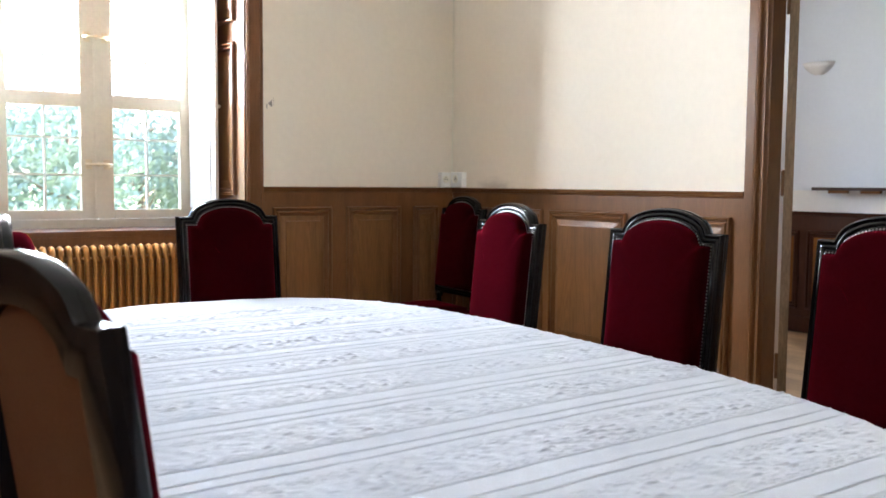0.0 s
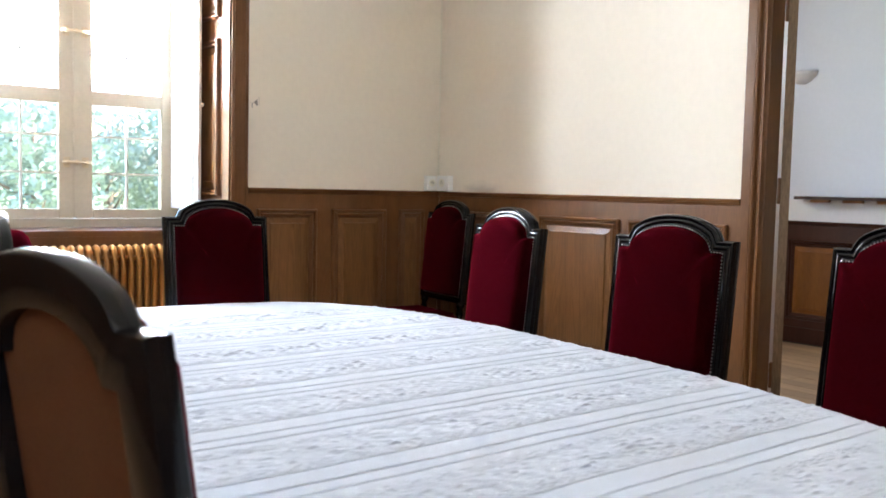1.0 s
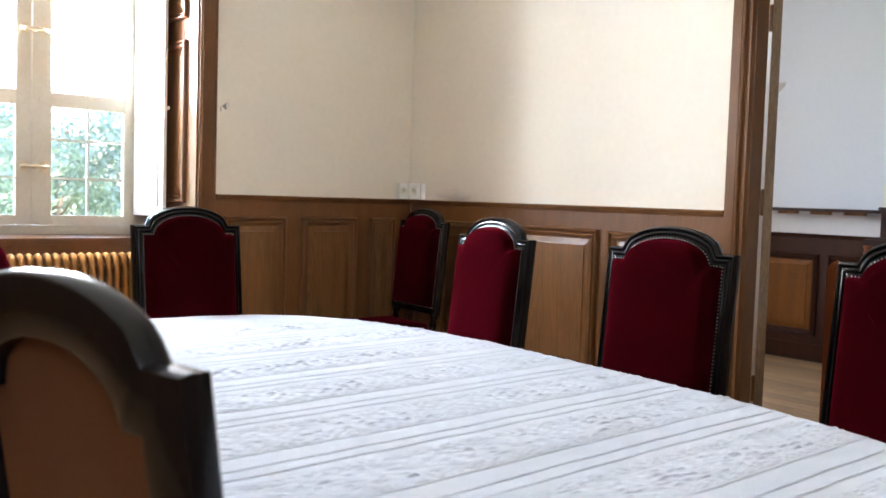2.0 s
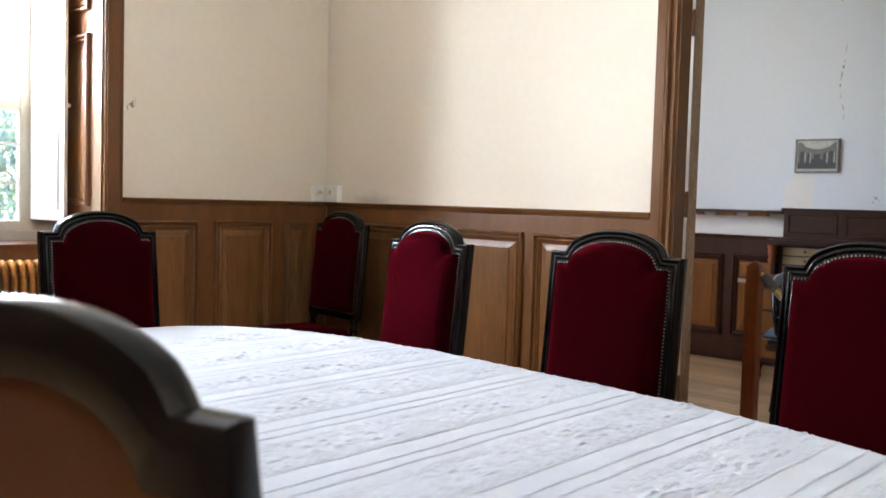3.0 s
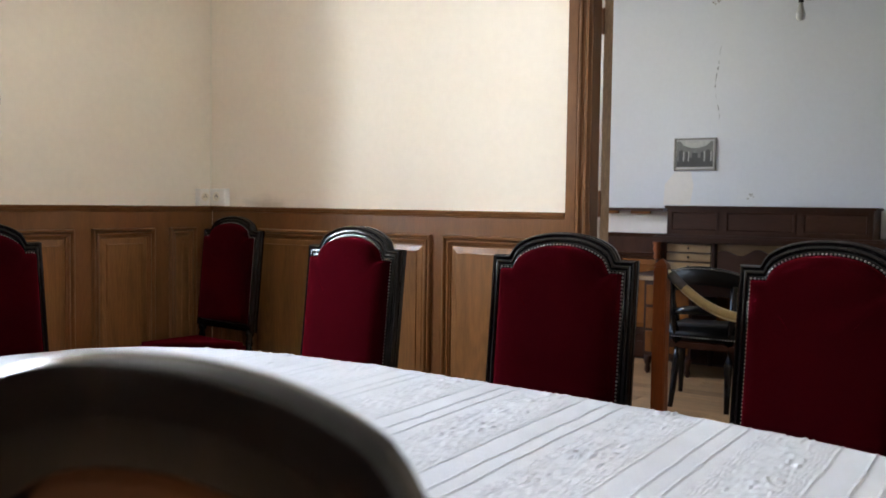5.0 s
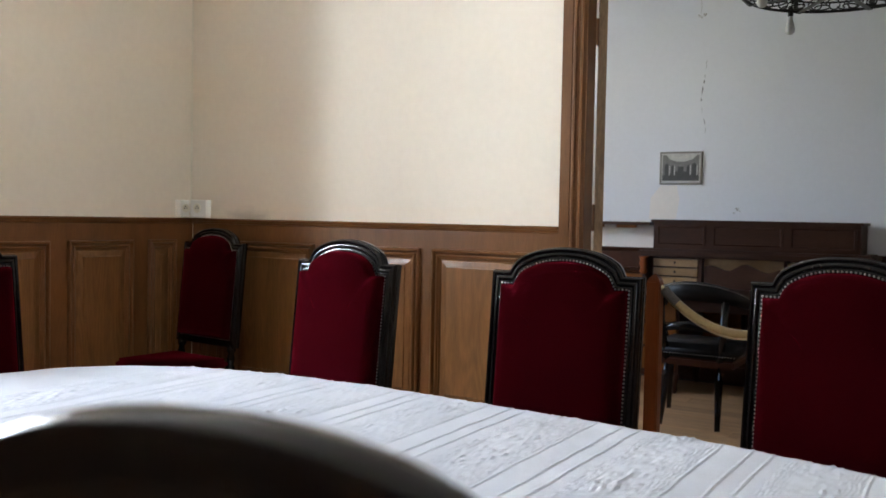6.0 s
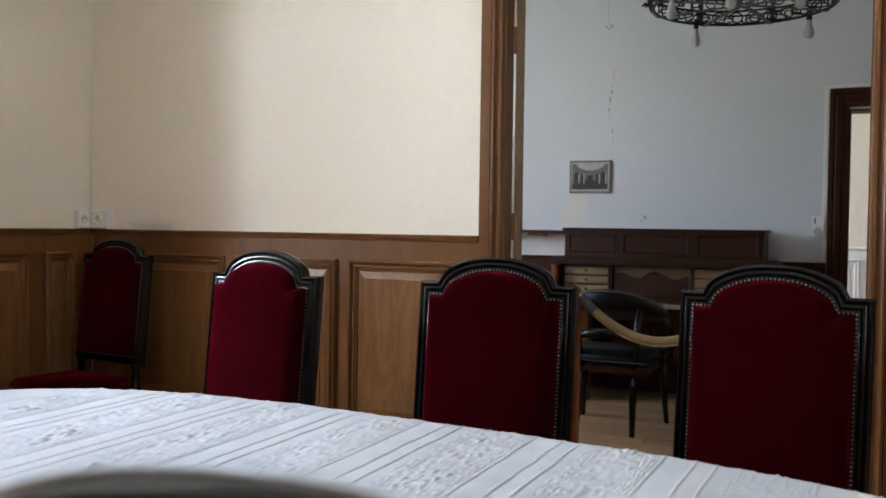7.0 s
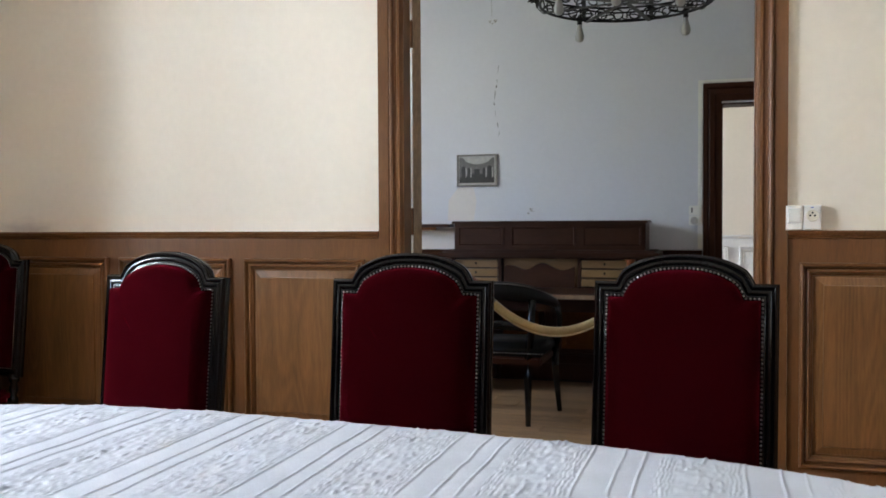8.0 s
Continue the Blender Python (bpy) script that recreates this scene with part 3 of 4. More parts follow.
first = make_chair("dining_chair", "black-framed dining chair with arched burgundy velvet back at a table", "chairs round the table")
first.matrix_world = pose(3.130, -1.358, 0, 0, 0, 180)
for x, y, turn in ((2.232, -1.345, 171), (3.943, -1.306, 173), (1.190, -2.19, -87), (2.93, -3.445, -10)):
    copy_thing(first, pose(x, y, 0, 0, 0, turn))
low = make_chair("dining_chair", "black-framed velvet chair with tan cloth rear, pulled up to table", "chairs round the table", 8.0)
low.matrix_world = pose(3.904, -3.558, 0, 0, 0, 11.5)
low.scale = (1, 1, 0.987)
corner_chair = copy_thing(first, pose(0.425, -0.25, 0, 0, 0, 175))
corner_chair["label"] = "black-framed burgundy velvet chair standing against the wall corner"
corner_chair["group"] = "chairs against the wall"

# ---- table ----
TC, TL, TW, TN, TR = Vector((3.16, -2.62)), 1.55, 0.83, 2.9, radians(-5)
TZ = 0.752


def table_edge(a, grow=0.0):
    """A place on the oval edge at the angle a."""
    c, s = math.cos(a), math.sin(a)
    u = (TL + grow) * math.copysign(abs(c) ** (2 / TN), c)
    v = (TW + grow) * math.copysign(abs(s) ** (2 / TN), s)
    return Vector((TC.x + u * math.cos(TR) - v * math.sin(TR), TC.y + u * math.sin(TR) + v * math.cos(TR)))


tab = thing("dining_table", "long oval dining table under a white cloth", "table")
bm = bmesh.new()
ring = [[bm.verts.new((*table_edge(2 * math.pi * k / 96, g), z)) for k in range(96)] for g, z in ((-0.03, 0.712), (-0.012, 0.716), (-0.008, 0.738), (-0.02, 0.745))]
for a, b in zip(ring, ring[1:]):
    for k in range(96):
        bm.faces.new((a[k], a[(k + 1) % 96], b[(k + 1) % 96], b[k]))
bm.faces.new(ring[0])
bm.faces.new(ring[-1])
part("tabletop", bm, "desk", tab)
for dx, dy in ((-0.95, -0.45), (0.95, -0.45), (-0.95, 0.45), (0.95, 0.45)):
    part("leg", lathe(bmesh.new(), [(0.03, 0), (0.045, 0.05), (0.03, 0.1), (0.05, 0.35), (0.035, 0.55), (0.055, 0.6), (0.055, 0.712)], (TC.x + dx, TC.y + dy, 0)), "desk", tab, smooth=True)


REPEAT = 0.327         # from one pair of cords to the next


def weave(x, y):
    """Relief of the cloth: cords, ribbed bands and loose tufts between them."""
    if x < 1.98:
        f = max(0.0, (x - 1.90) / 0.08)
    else:
        f = 1.0
    xs = x + 0.007 * math.sin(y * 2.6 + x * 1.9) + 0.0035 * noise.noise(Vector((x * 4, y * 9, 0)))
    p = (xs - 3.849 + 30 * REPEAT) % REPEAT
    h = 0.0
    for c, k in ((0.0, 1.0), (0.046, 1.0), (0.256, 0.9)):
        h += 0.0023 * k * (math.exp(-((p - c) / 0.0027) ** 2) + math.exp(-((p - c - REPEAT) / 0.0027) ** 2))
    for a, b in ((0.080, 0.114), (0.214, 0.250)):
        if a < p < b:
            h += 0.0007 * math.sin((p - a) / (b - a) * math.pi) + 0.0006 * math.sin((p - a) / (b - a) * 4 * 2 * math.pi + 5 * noise.noise(Vector((x * 20, y * 25, 6)))) + 0.0016 * noise.noise(Vector((x * 95, y * 80, 4)))
    if 0.118 < p < 0.212:
        t = noise.noise(Vector((x * 85, y * 40, 2))) + 0.6 * noise.noise(Vector((x * 11, y * 8, 12)))
        h += 0.0070 * max(0.0, t - 0.22) + 0.0018 * noise.noise(Vector((x * 70, y * 34, 5)))
    # puckers between the tight cords
    h += 0.0045 * max(0.0, noise.noise(Vector((x * 14, y * 10.0, 17)))) * math.sin(min(1.0, max(0.0, (p - 0.05) / 0.20)) * math.pi)
    h += 0.0018 * noise.noise(Vector((x * 2.2, y * 3.1, 7))) + 0.0012 * noise.noise(Vector((x * 16, y * 9, 9)))
    return f * h + (1 - f) * 0.003 * noise.noise(Vector((x * 6, y * 6, 1)))


cloth = tagged(new("tablecloth"), "white cotton tablecloth with raised cords and ribbed bands", "tablecloth")
COLS, ROWS = 1600, 230
xs = np.linspace(-TL - 0.004, TL + 0.004, COLS)
verts, faces = [], []
cr, sr = math.cos(TR), math.sin(TR)
for u in xs:
    half = (TW + 0.004) * max(1e-6, 1 - min(1.0, abs(u) / (TL + 0.004)) ** TN) ** (1 / TN)
    for j in range(ROWS):
        s = -1 + 2 * j / (ROWS - 1)
        v = half * s + 0.009 * abs(s) ** 12 * noise.noise(Vector((u * 17, s * 3, 21)))
        # the cords run straight across the room, the table stands a little askew
        x = TC.x + u * cr - v * sr
        y = TC.y + u * sr + v * cr
        e = (1 - abs(s)) * half
        drop = -0.006 * max(0.0, 1 - e / 0.012) ** 2
        verts.append((x, y, TZ + weave(x, y) + drop))
for i in range(COLS - 1):
    for j in range(ROWS - 1):
        a = i * ROWS + j
        faces.append((a, a + ROWS, a + ROWS + 1, a + 1))
me = bpy.data.meshes.new("cloth_top")
me.from_pydata(verts, [], faces)
me.materials.append(M["cloth"])
for p in me.polygons:
    p.use_smooth = True
new("cloth_top", me).parent = cloth
bm = bmesh.new()
K = 360
rows = ((0.002, TZ - 0.004), (0.010, TZ - 0.014), (0.014, TZ - 0.06), (0.022, TZ - 0.15), (0.03, TZ - 0.24))
loops = []
for r, (g, z) in enumerate(rows):
    lp = []
    for k in range(K):
        a = 2 * math.pi * k / K
        q = table_edge(a, g + 0.012 * r * math.sin(k * 0.37 + math.sin(k * 0.05) * 3) * (0.4 + r * 0.15))
        lp.append(bm.verts.new((q.x, q.y, z + (0.006 * math.sin(k * 0.31) if r == 4 else 0))))
    loops.append(lp)
for a, b in zip(loops, loops[1:]):
    for k in range(K):
        bm.faces.new((a[k], a[(k + 1) % K], b[(k + 1) % K], b[k]))
part("cloth_drop", bm, "cloth", cloth, smooth=True)

# ---- far room ----
dado("panelling_far", [(0.0, F0 - 0.14)], [(0.10, 0.76), (0.84, 1.40), (1.48, 2.05), (2.13, 2.70), (2.78, 3.30), (3.38, 3.86)], far_north, 1.05, "panel_dark", "panel_orange",
     "dark walnut panelling with orange-brown panels", base=0.135, ptop=0.885, pbot=0.20)

# shelf on the far wall
shelf = thing("wall_shelf", "narrow worn brown wooden wall shelf", "shelf")
part("board", solid(((0.94, FAR - 0.15, 1.235), (1.93, FAR, 1.262)), bevel=0.003), "desk", shelf)
for x in (1.08, 1.36, 1.64):
    part("cleat", solid(((x, FAR - 0.13, 1.213), (x + 0.17, FAR - 0.10, 1.235)), bevel=0.002), "panel_orange", shelf)

# uplighter on the far wall
up = thing("wall_uplighter", "small white plaster half-bowl wall light", "wall light")
bm = bmesh.new()
rings = []
for r, z in ((0.03, 2.215), (0.075, 2.235), (0.12, 2.275), (0.145, 2.318), (0.138, 2.318), (0.10, 2.28)):
    rings.append([bm.verts.new((0.88 + r * math.cos(math.pi * k / 16), FAR - 0.8 * r * math.sin(math.pi * k / 16), z)) for k in range(17)])
for a, b in zip(rings, rings[1:]):
    for k in range(16):
        bm.faces.new((a[k], a[k + 1], b[k + 1], b[k]))
part("bowl", bm, "stain_and_shade", up, smooth=True)

# picture
pic = thing("framed_photograph", "small black and white photograph of a vaulted hall in grey frame", "picture")
PX0, PX1, PZ0, PZ1 = 1.962, 2.305, 1.570, 1.834
bm = bmesh.new()
moulding(bm, (PX0, PZ0, PX1, PZ1), [(0, 0.001), (0, 0.022), (0.004, 0.026), (0.012, 0.026), (0.014, 0.020)], far_north, fill=False)
part("frame", bm, "frame_grey", pic)
part("mount", solid(((PX0 + 0.013, FAR - 0.018, PZ0 + 0.013), (PX1 - 0.013, FAR - 0.002, PZ1 - 0.013))), "photo_light", pic)
A0, A1, B0, B1 = PX0 + 0.022, PX1 - 0.022, PZ0 + 0.03, PZ1 - 0.026
part("print", solid(((A0, FAR - 0.0195, B0), (A1, FAR - 0.0185, B1))), "photo_mid", pic)


def flat(name, pts, mat, d):
    bm = bmesh.new()
    bm.faces.new([bm.verts.new((A0 + (A1 - A0) * u, FAR - d, B0 + (B1 - B0) * v)) for u, v in pts])
    part(name, bm, mat, pic, recalc=False)


flat("print_floor", [(0, 0), (1, 0), (1, 0.22), (0.62, 0.36), (0.36, 0.36), (0, 0.2)], "photo_dark", 0.0200)
flat("print_vault", [(0.1, 1), (0.95, 1), (0.8, 0.82), (0.6, 0.74), (0.4, 0.74), (0.2, 0.84)], "photo_light", 0.0200)
for u, w, v in ((0.06, 0.12, 0.66), (0.24, 0.08, 0.60), (0.66, 0.09, 0.60), (0.80, 0.13, 0.68)):
    flat("print_arch", [(u, 0.24), (u + w, 0.24)] + [(u + w / 2 + w / 2 * math.cos(math.pi * k / 8), v - 0.1 + 0.1 * math.sin(math.pi * k / 8)) for k in range(9)], "photo_dark", 0.0204)
    flat("print_column", [(u + w, 0.22), (u + w + 0.025, 0.22), (u + w + 0.025, 0.6), (u + w, 0.6)], "photo_light", 0.0206)
flat("print_doorway", [(0.42, 0.3), (0.58, 0.3), (0.58, 0.55), (0.42, 0.55)], "photo_dark", 0.0204)
flat("print_table", [(0.40, 0.2), (0.62, 0.2), (0.58, 0.31), (0.44, 0.31)], "photo_dark", 0.0208)

# crack and scuffs in the far wall
crack = setting(new("wall_crack"), "thin dark crack and scuffs in white plaster", "wall crack")


def strip(name, pts, w, to, mat, parent, h=0.0015):
    bm = bmesh.new()
    rr = random.Random(len(pts) + int(pts[0][1] * 100))
    a, b = [], []
    for u, v in pts:
        k = w * rr.uniform(0.3, 1.0)
        a.append(bm.verts.new(to(u - k, v, h)))
        b.append(bm.verts.new(to(u + k, v, h)))
    for k in range(len(pts) - 1):
        bm.faces.new((a[k], a[k + 1], b[k + 1], b[k]))
    part(name, bm, mat, parent, recalc=False)


rr = random.Random(4)
pts = []
for k in range(26):
    z = 2.56 - 0.58 * k / 25
    x = 2.322 - 0.040 * math.sin((2.56 - z) / 0.36 * 1.6) + (0.018 if z < 2.1 else 0) + rr.uniform(-0.006, 0.006)
    pts.append((x, z))
for a, b, w in ((0, 4, 0.0016), (5, 7, 0.0022), (7, 9, 0.0055), (9, 13, 0.0042), (13, 15, 0.0050), (16, 19, 0.0020), (20, 23, 0.0022), (23, 26, 0.0016)):
    strip("crack", pts[a:b], w, far_north, "crack", crack)
strip("crack", [(2.262, 3.15), (2.258, 3.05), (2.263, 2.98), (2.256, 2.93)], 0.0015, far_north, "mark", crack)
for x, z, s in ((2.245, 2.915, 0.022), (2.29, 2.918, 0.030), (2.265, 2.90, 0.02), (2.585, 1.375, 0.03), (2.56, 1.345, 0.016), (2.605, 1.36, 0.014)):
    pts = [(x + s * 0.9 * (k / 4 - 0.5), z + s * 0.5 * math.sin(k * 2.1)) for k in range(5)]
    strip("scuff", pts, s * 0.16, far_north, "mark", crack)

# bare strip of wall under the picture
bm = bmesh.new()
vs = [bm.verts.new(far_north(u, v, 0.0008)) for u, v in ((1.875, 1.29), (2.10, 1.29), (2.125, 1.45), (2.10, 1.565), (1.97, 1.565), (1.885, 1.46))]
bm.faces.new(vs)
setting(part("wall_patch", bm, "stain_and_shade"), "cream patch where the wall is unpainted", "wall patch")

# the shelf's warm shade on the wall, laid on as a cream strip
bm = bmesh.new()
bm.faces.new([bm.verts.new(far_north(u, v, 0.0006)) for u, v in ((0.001, 1.051), (2.06, 1.051), (2.06, 1.234), (0.001, 1.234))])
setting(part("wall_strip", bm, "stain_and_shade"), "cream strip coloured as the shelf's shade on the wall", "wall patch")

# far doorway
casing(3.926, F1 + 0.137, FT + 0.153, far_north, "door_casing_2", "panel_dark", "dark brown moulded door casing",
       [(0, 0.0), (0, 0.03), (0.03, 0.034), (0.036, 0.024), (0.05, 0.034), (0.085, 0.030), (0.092, 0.018), (0.137, 0.014), (0.137, 0.0)])
setting(part("door_jamb_far", solid(((F0 - 0.004, FAR, 0), (F0 + 0.006, FAR + 0.2, FT)), ((F1 - 0.006, FAR, 0), (F1 + 0.004, FAR + 0.2, FT)),
                                    ((F0 + 0.006, FAR, FT - 0.01), (F1 - 0.006, FAR + 0.2, FT + 0.004))), "panel_dark"), "dark brown door jamb", "door frame")
setting(part("cable_trunking", solid(((3.888, FAR - 0.014, 1.06), (3.924, FAR, 2.325)), ((3.888, FAR - 0.014, 2.327), (F1 + 0.2, FAR, 2.352)), bevel=0.003), "plastic"), "white cable trunking round the door", "trunking")


def passage(u, v, h):
    return Vector((u, 5.6 - h, v))


pd = dado("panelling_passage", [(2.5, X1)], [(3.2 + 0.52 * k, 3.62 + 0.52 * k) for k in range(6)], passage, 1.13, "shutter", "shutter", "white painted panelling in the passage", ptop=1.02)

sw = thing("wall_switch", "white surface switch above a round socket", "switch")
part("switch_plate", solid(((3.822, FAR - 0.035, 1.322), (3.912, FAR, 1.395)), bevel=0.005), "plastic", sw)
part("rocker", solid(((3.840, FAR - 0.042, 1.340), (3.850, FAR - 0.034, 1.380)), bevel=0.002), "dark_hole", sw, "dark toggle slot")
part("socket_plate", solid(((3.822, FAR - 0.035, 1.243), (3.912, FAR, 1.318)), bevel=0.005), "plastic", sw)
bm = bmesh.new()
bmesh.ops.create_cone(bm, cap_ends=True, segments=20, radius1=0.028, radius2=0.026, depth=0.012, matrix=Matrix.Translation((3.862, FAR - 0.040, 1.280)) @ Matrix.Rotation(radians(90), 4, "X"))
part("socket_face", bm, "photo_light", sw, "round grey socket face")

# ---- writing desk ----
desk = thing("writing_desk", "dark mahogany writing desk with three-panelled top and small drawers", "desk")
DX0, DX1 = 2.045, 3.54
DF = 2.79
part("upper_case", solid(((DX0 + 0.012, DF + 0.012, 1.06), (DX1 - 0.012, FAR - 0.06, 1.262)), bevel=0.003), "desk", desk)
part("top_board", solid(((DX0 - 0.006, DF - 0.008, 1.262), (DX1 + 0.006, FAR - 0.05, 1.284)), bevel=0.005), "desk", desk)
for a, b in ((2.085, 2.455), (2.51, 3.01), (3.06, 3.50)):
    bm = bmesh.new()
    moulding(bm, (a, 1.085, b, 1.245), [(0, 0.0), (0, 0.006), (0.012, 0.006), (0.020, -0.002), (0.04, -0.003)], lambda u, v, h: Vector((u, DF + 0.010 - h, v)))
    part("panel", bm, "desk", desk)
part("ledge", solid(((1.955, DF - 0.045, 1.012), (3.63, FAR - 0.05, 1.045)), ((1.985, DF - 0.025, 1.045), (3.60, FAR - 0.05, 1.06)), ((1.975, DF - 0.03, 0.998), (3.61, FAR - 0.05, 1.012)), bevel=0.004), "desk", desk)
part("side", solid(((1.985, DF - 0.02, 0.74), (2.02, FAR - 0.05, 0.998)), bevel=0.003), "desk", desk)
part("side", solid(((3.565, DF - 0.02, 0.74), (3.60, FAR - 0.05, 0.998)), bevel=0.003), "desk", desk)
for x in (2.0, 3.42):
    part("corner_bracket", lathe(bmesh.new(), [(0.02, 0.86), (0.032, 0.88), (0.022, 0.91), (0.034, 0.94), (0.026, 0.97), (0.036, 0.985), (0.036, 0.998)], (x, DF - 0.035, 0)), "post", desk, "reddish turned bracket", smooth=True)
part("back", solid(((2.02, DF + 0.16, 0.74), (3.565, DF + 0.18, 0.998))), "desk", desk)
for a, b in ((2.055, 2.40), (3.05, 3.40)):
    for z0, z1 in ((0.925, 0.985), (0.855, 0.912), (0.785, 0.842)):
        d = part("drawer", solid(((a, DF + 0.03, z0), (b, DF + 0.16, z1)), bevel=0.003), "desk_light", desk, "pale veneered drawer front")
        bm = bmesh.new()
        bmesh.ops.create_uvsphere(bm, u_segments=8, v_segments=6, radius=0.009, matrix=Matrix.Translation(((a + b) / 2, DF + 0.020, (z0 + z1) / 2)))
        part("knob", bm, "iron", d, smooth=True)
    part("drawer_case", solid(((a - 0.03, DF + 0.035, 0.74), (a - 0.004, DF + 0.16, 0.998)), ((b + 0.004, DF + 0.035, 0.74), (b + 0.03, DF + 0.16, 0.998)),
                              ((a - 0.004, DF + 0.045, 0.914), (b + 0.004, DF + 0.16, 0.923)), ((a - 0.004, DF + 0.045, 0.844), (b + 0.004, DF + 0.16, 0.853))), "desk", desk)
part("pigeonhole_back", solid(((2.434, DF + 0.09, 0.74), (3.016, DF + 0.10, 0.996))), "desk_light", desk, "pale veneered niche")
bm = bmesh.new()
top = [(2.45 + 0.55 * k / 40, 0.925 + 0.018 * math.sin(k / 40 * 4 * math.pi + 0.6) + 0.022 * math.exp(-((k - 20) / 5.0) ** 2)) for k in range(41)]
f = [bm.verts.new((x, DF + 0.04, z)) for x, z in top]
g = [bm.verts.new((x, DF + 0.04, 0.745)) for x, z in top]
f2 = [bm.verts.new((x, DF + 0.06, z)) for x, z in top]
for k in range(40):
    bm.faces.new((f[k], f[k + 1], g[k + 1], g[k]))
    bm.faces.new((f[k], f[k + 1], f2[k + 1], f2[k]))
part("shaped_board", bm, "desk", desk)
part("writing_slab", solid(((1.97, 2.22, 0.735), (3.61, FAR - 0.05, 0.772)), bevel=0.005), "desk", desk)
part("slab_edge", solid(((1.98, 2.214, 0.739), (3.60, 2.2195, 0.768))), "raw_wood", desk, "greyed bare front edge")
part("apron", solid(((2.36, 2.50, 0.62), (3.20, FAR - 0.06, 0.735)), bevel=0.003), "desk", desk)
for a, b in ((1.99, 2.36), (3.20, 3.59)):
    ped = part("pedestal", solid(((a, 2.52, 0.14), (b, FAR - 0.06, 0.735)), bevel=0.004), "desk", desk)
    for z0, z1 in ((0.17, 0.33), (0.35, 0.51), (0.53, 0.68)):
        d = part("drawer", solid(((a + 0.02, 2.508, z0), (b - 0.02, 2.521, z1)), bevel=0.004), "panel_orange", ped)
    for x in (a + 0.03, b - 0.03):
        for y in (2.55, FAR - 0.1):
            part("foot", lathe(bmesh.new(), [(0.014, 0), (0.024, 0.03), (0.018, 0.06), (0.03, 0.1), (0.03, 0.14)], (x, y, 0)), "desk", ped, smooth=True)

# ---- desk armchair ----
ac = thing("desk_armchair", "black desk armchair with curved nailed leather back rail", "armchair")
ac.matrix_world = pose(2.735, 1.50, 0, 0, 0, 0)


def rail_at(k, n=24):
    """The horseshoe line of back and arms: place, top and bottom."""
    a = math.pi * (k / n) * 1.08 - 0.04 * math.pi
    s = max(0.0, math.sin(a))
    return 0.30 * math.cos(a), 0.36 - 0.385 * s, 0.765 + 0.135 * s, 0.715 + 0.075 * s


bm = bmesh.new()
loops = []
for k in range(25):
    x, y, top, bot = rail_at(k)
    d = Vector((x, y - 0.36)).normalized() * 0.032
    m_ = (top + bot) / 2
    loops.append([bm.verts.new(p) for p in ((x, y, bot), (x + d.x * 0.5, y + d.y * 0.5, m_), (x, y, top), (x - d.x * 0.5, y - d.y * 0.5, top + 0.006), (x - d.x, y - d.y, top - 0.004),
                                            (x - d.x * 1.5, y - d.y * 1.5, m_), (x - d.x, y - d.y, bot))])
for a, b in zip(loops, loops[1:]):
    for k in range(7):
        bm.faces.new((a[k], a[(k + 1) % 7], b[(k + 1) % 7], b[k]))
bm.faces.new(loops[0])
bm.faces.new(loops[-1])
part("back_rail", bm, "leather", ac, "padded black leather back rail", smooth=True)
bm = bmesh.new()
for k in range(4, 68):
    x, y, top, bot = rail_at(k, 72)
    bmesh.ops.create_icosphere(bm, subdivisions=1, radius=0.0055, matrix=Matrix.Translation((x * 1.012, y - 0.003, top - 0.006)))
part("nail_trim", bm, "nail", ac, "row of nail heads", smooth=True, recalc=False)
bm = bmesh.new()
tube(bm, [(-0.19, 0.035, 0.60), (-0.10, 0.0, 0.625), (0.0, -0.012, 0.632), (0.10, 0.0, 0.625), (0.19, 0.035, 0.60)], [0.016, 0.026, 0.03, 0.026, 0.016], 8)
part("lower_rail", bm, "ebony", ac, smooth=True)
for x in (-1, 1):
    bm = bmesh.new()
    tube(bm, [(x * 0.178, 0.0, 0.0), (x * 0.172, 0.03, 0.12), (x * 0.165, 0.06, 0.30), (x * 0.165, 0.06, 0.44)], [0.016, 0.020, 0.025, 0.028], 8)
    part("rear_leg", bm, "ebony", ac, smooth=True)
    bm = bmesh.new()
    tube(bm, [(x * 0.165, 0.06, 0.42), (x * 0.19, 0.035, 0.60), (x * 0.20, 0.03, 0.79)], [0.026, 0.022, 0.024], 8)
    part("back_post", bm, "ebony", ac, smooth=True)
    bm = bmesh.new()
    tube(bm, [(x * 0.285, 0.53, 0.0), (x * 0.275, 0.51, 0.14), (x * 0.265, 0.48, 0.30), (x * 0.265, 0.48, 0.44)], [0.016, 0.020, 0.026, 0.03], 8)
    part("front_leg", bm, "ebony", ac, smooth=True)
    bm = bmesh.new()
    tube(bm, [(x * 0.27, 0.42, 0.44), (x * 0.30, 0.44, 0.54), (x * 0.31, 0.40, 0.64), (x * 0.30, 0.35, 0.735)], [0.024, 0.020, 0.018, 0.022], 8)
    part("arm_support", bm, "ebony", ac, smooth=True)
part("seat_rail", box(bmesh.new(), (-0.255, 0.045, 0.375), (0.255, 0.50, 0.425), 0.01), "panel_dark", ac)
part("seat", box(bmesh.new(), (-0.275, 0.03, 0.425), (0.275, 0.52, 0.515), 0.03), "leather", ac, "padded black leather seat", smooth=True)
bm = bmesh.new()
for k in range(30):
    bmesh.ops.create_icosphere(bm, subdivisions=1, radius=0.005, matrix=Matrix.Translation((-0.26 + 0.52 * k / 29, 0.029, 0.452)))
part("seat_nails", bm, "nail", ac, "row of nail heads", smooth=True, recalc=False)

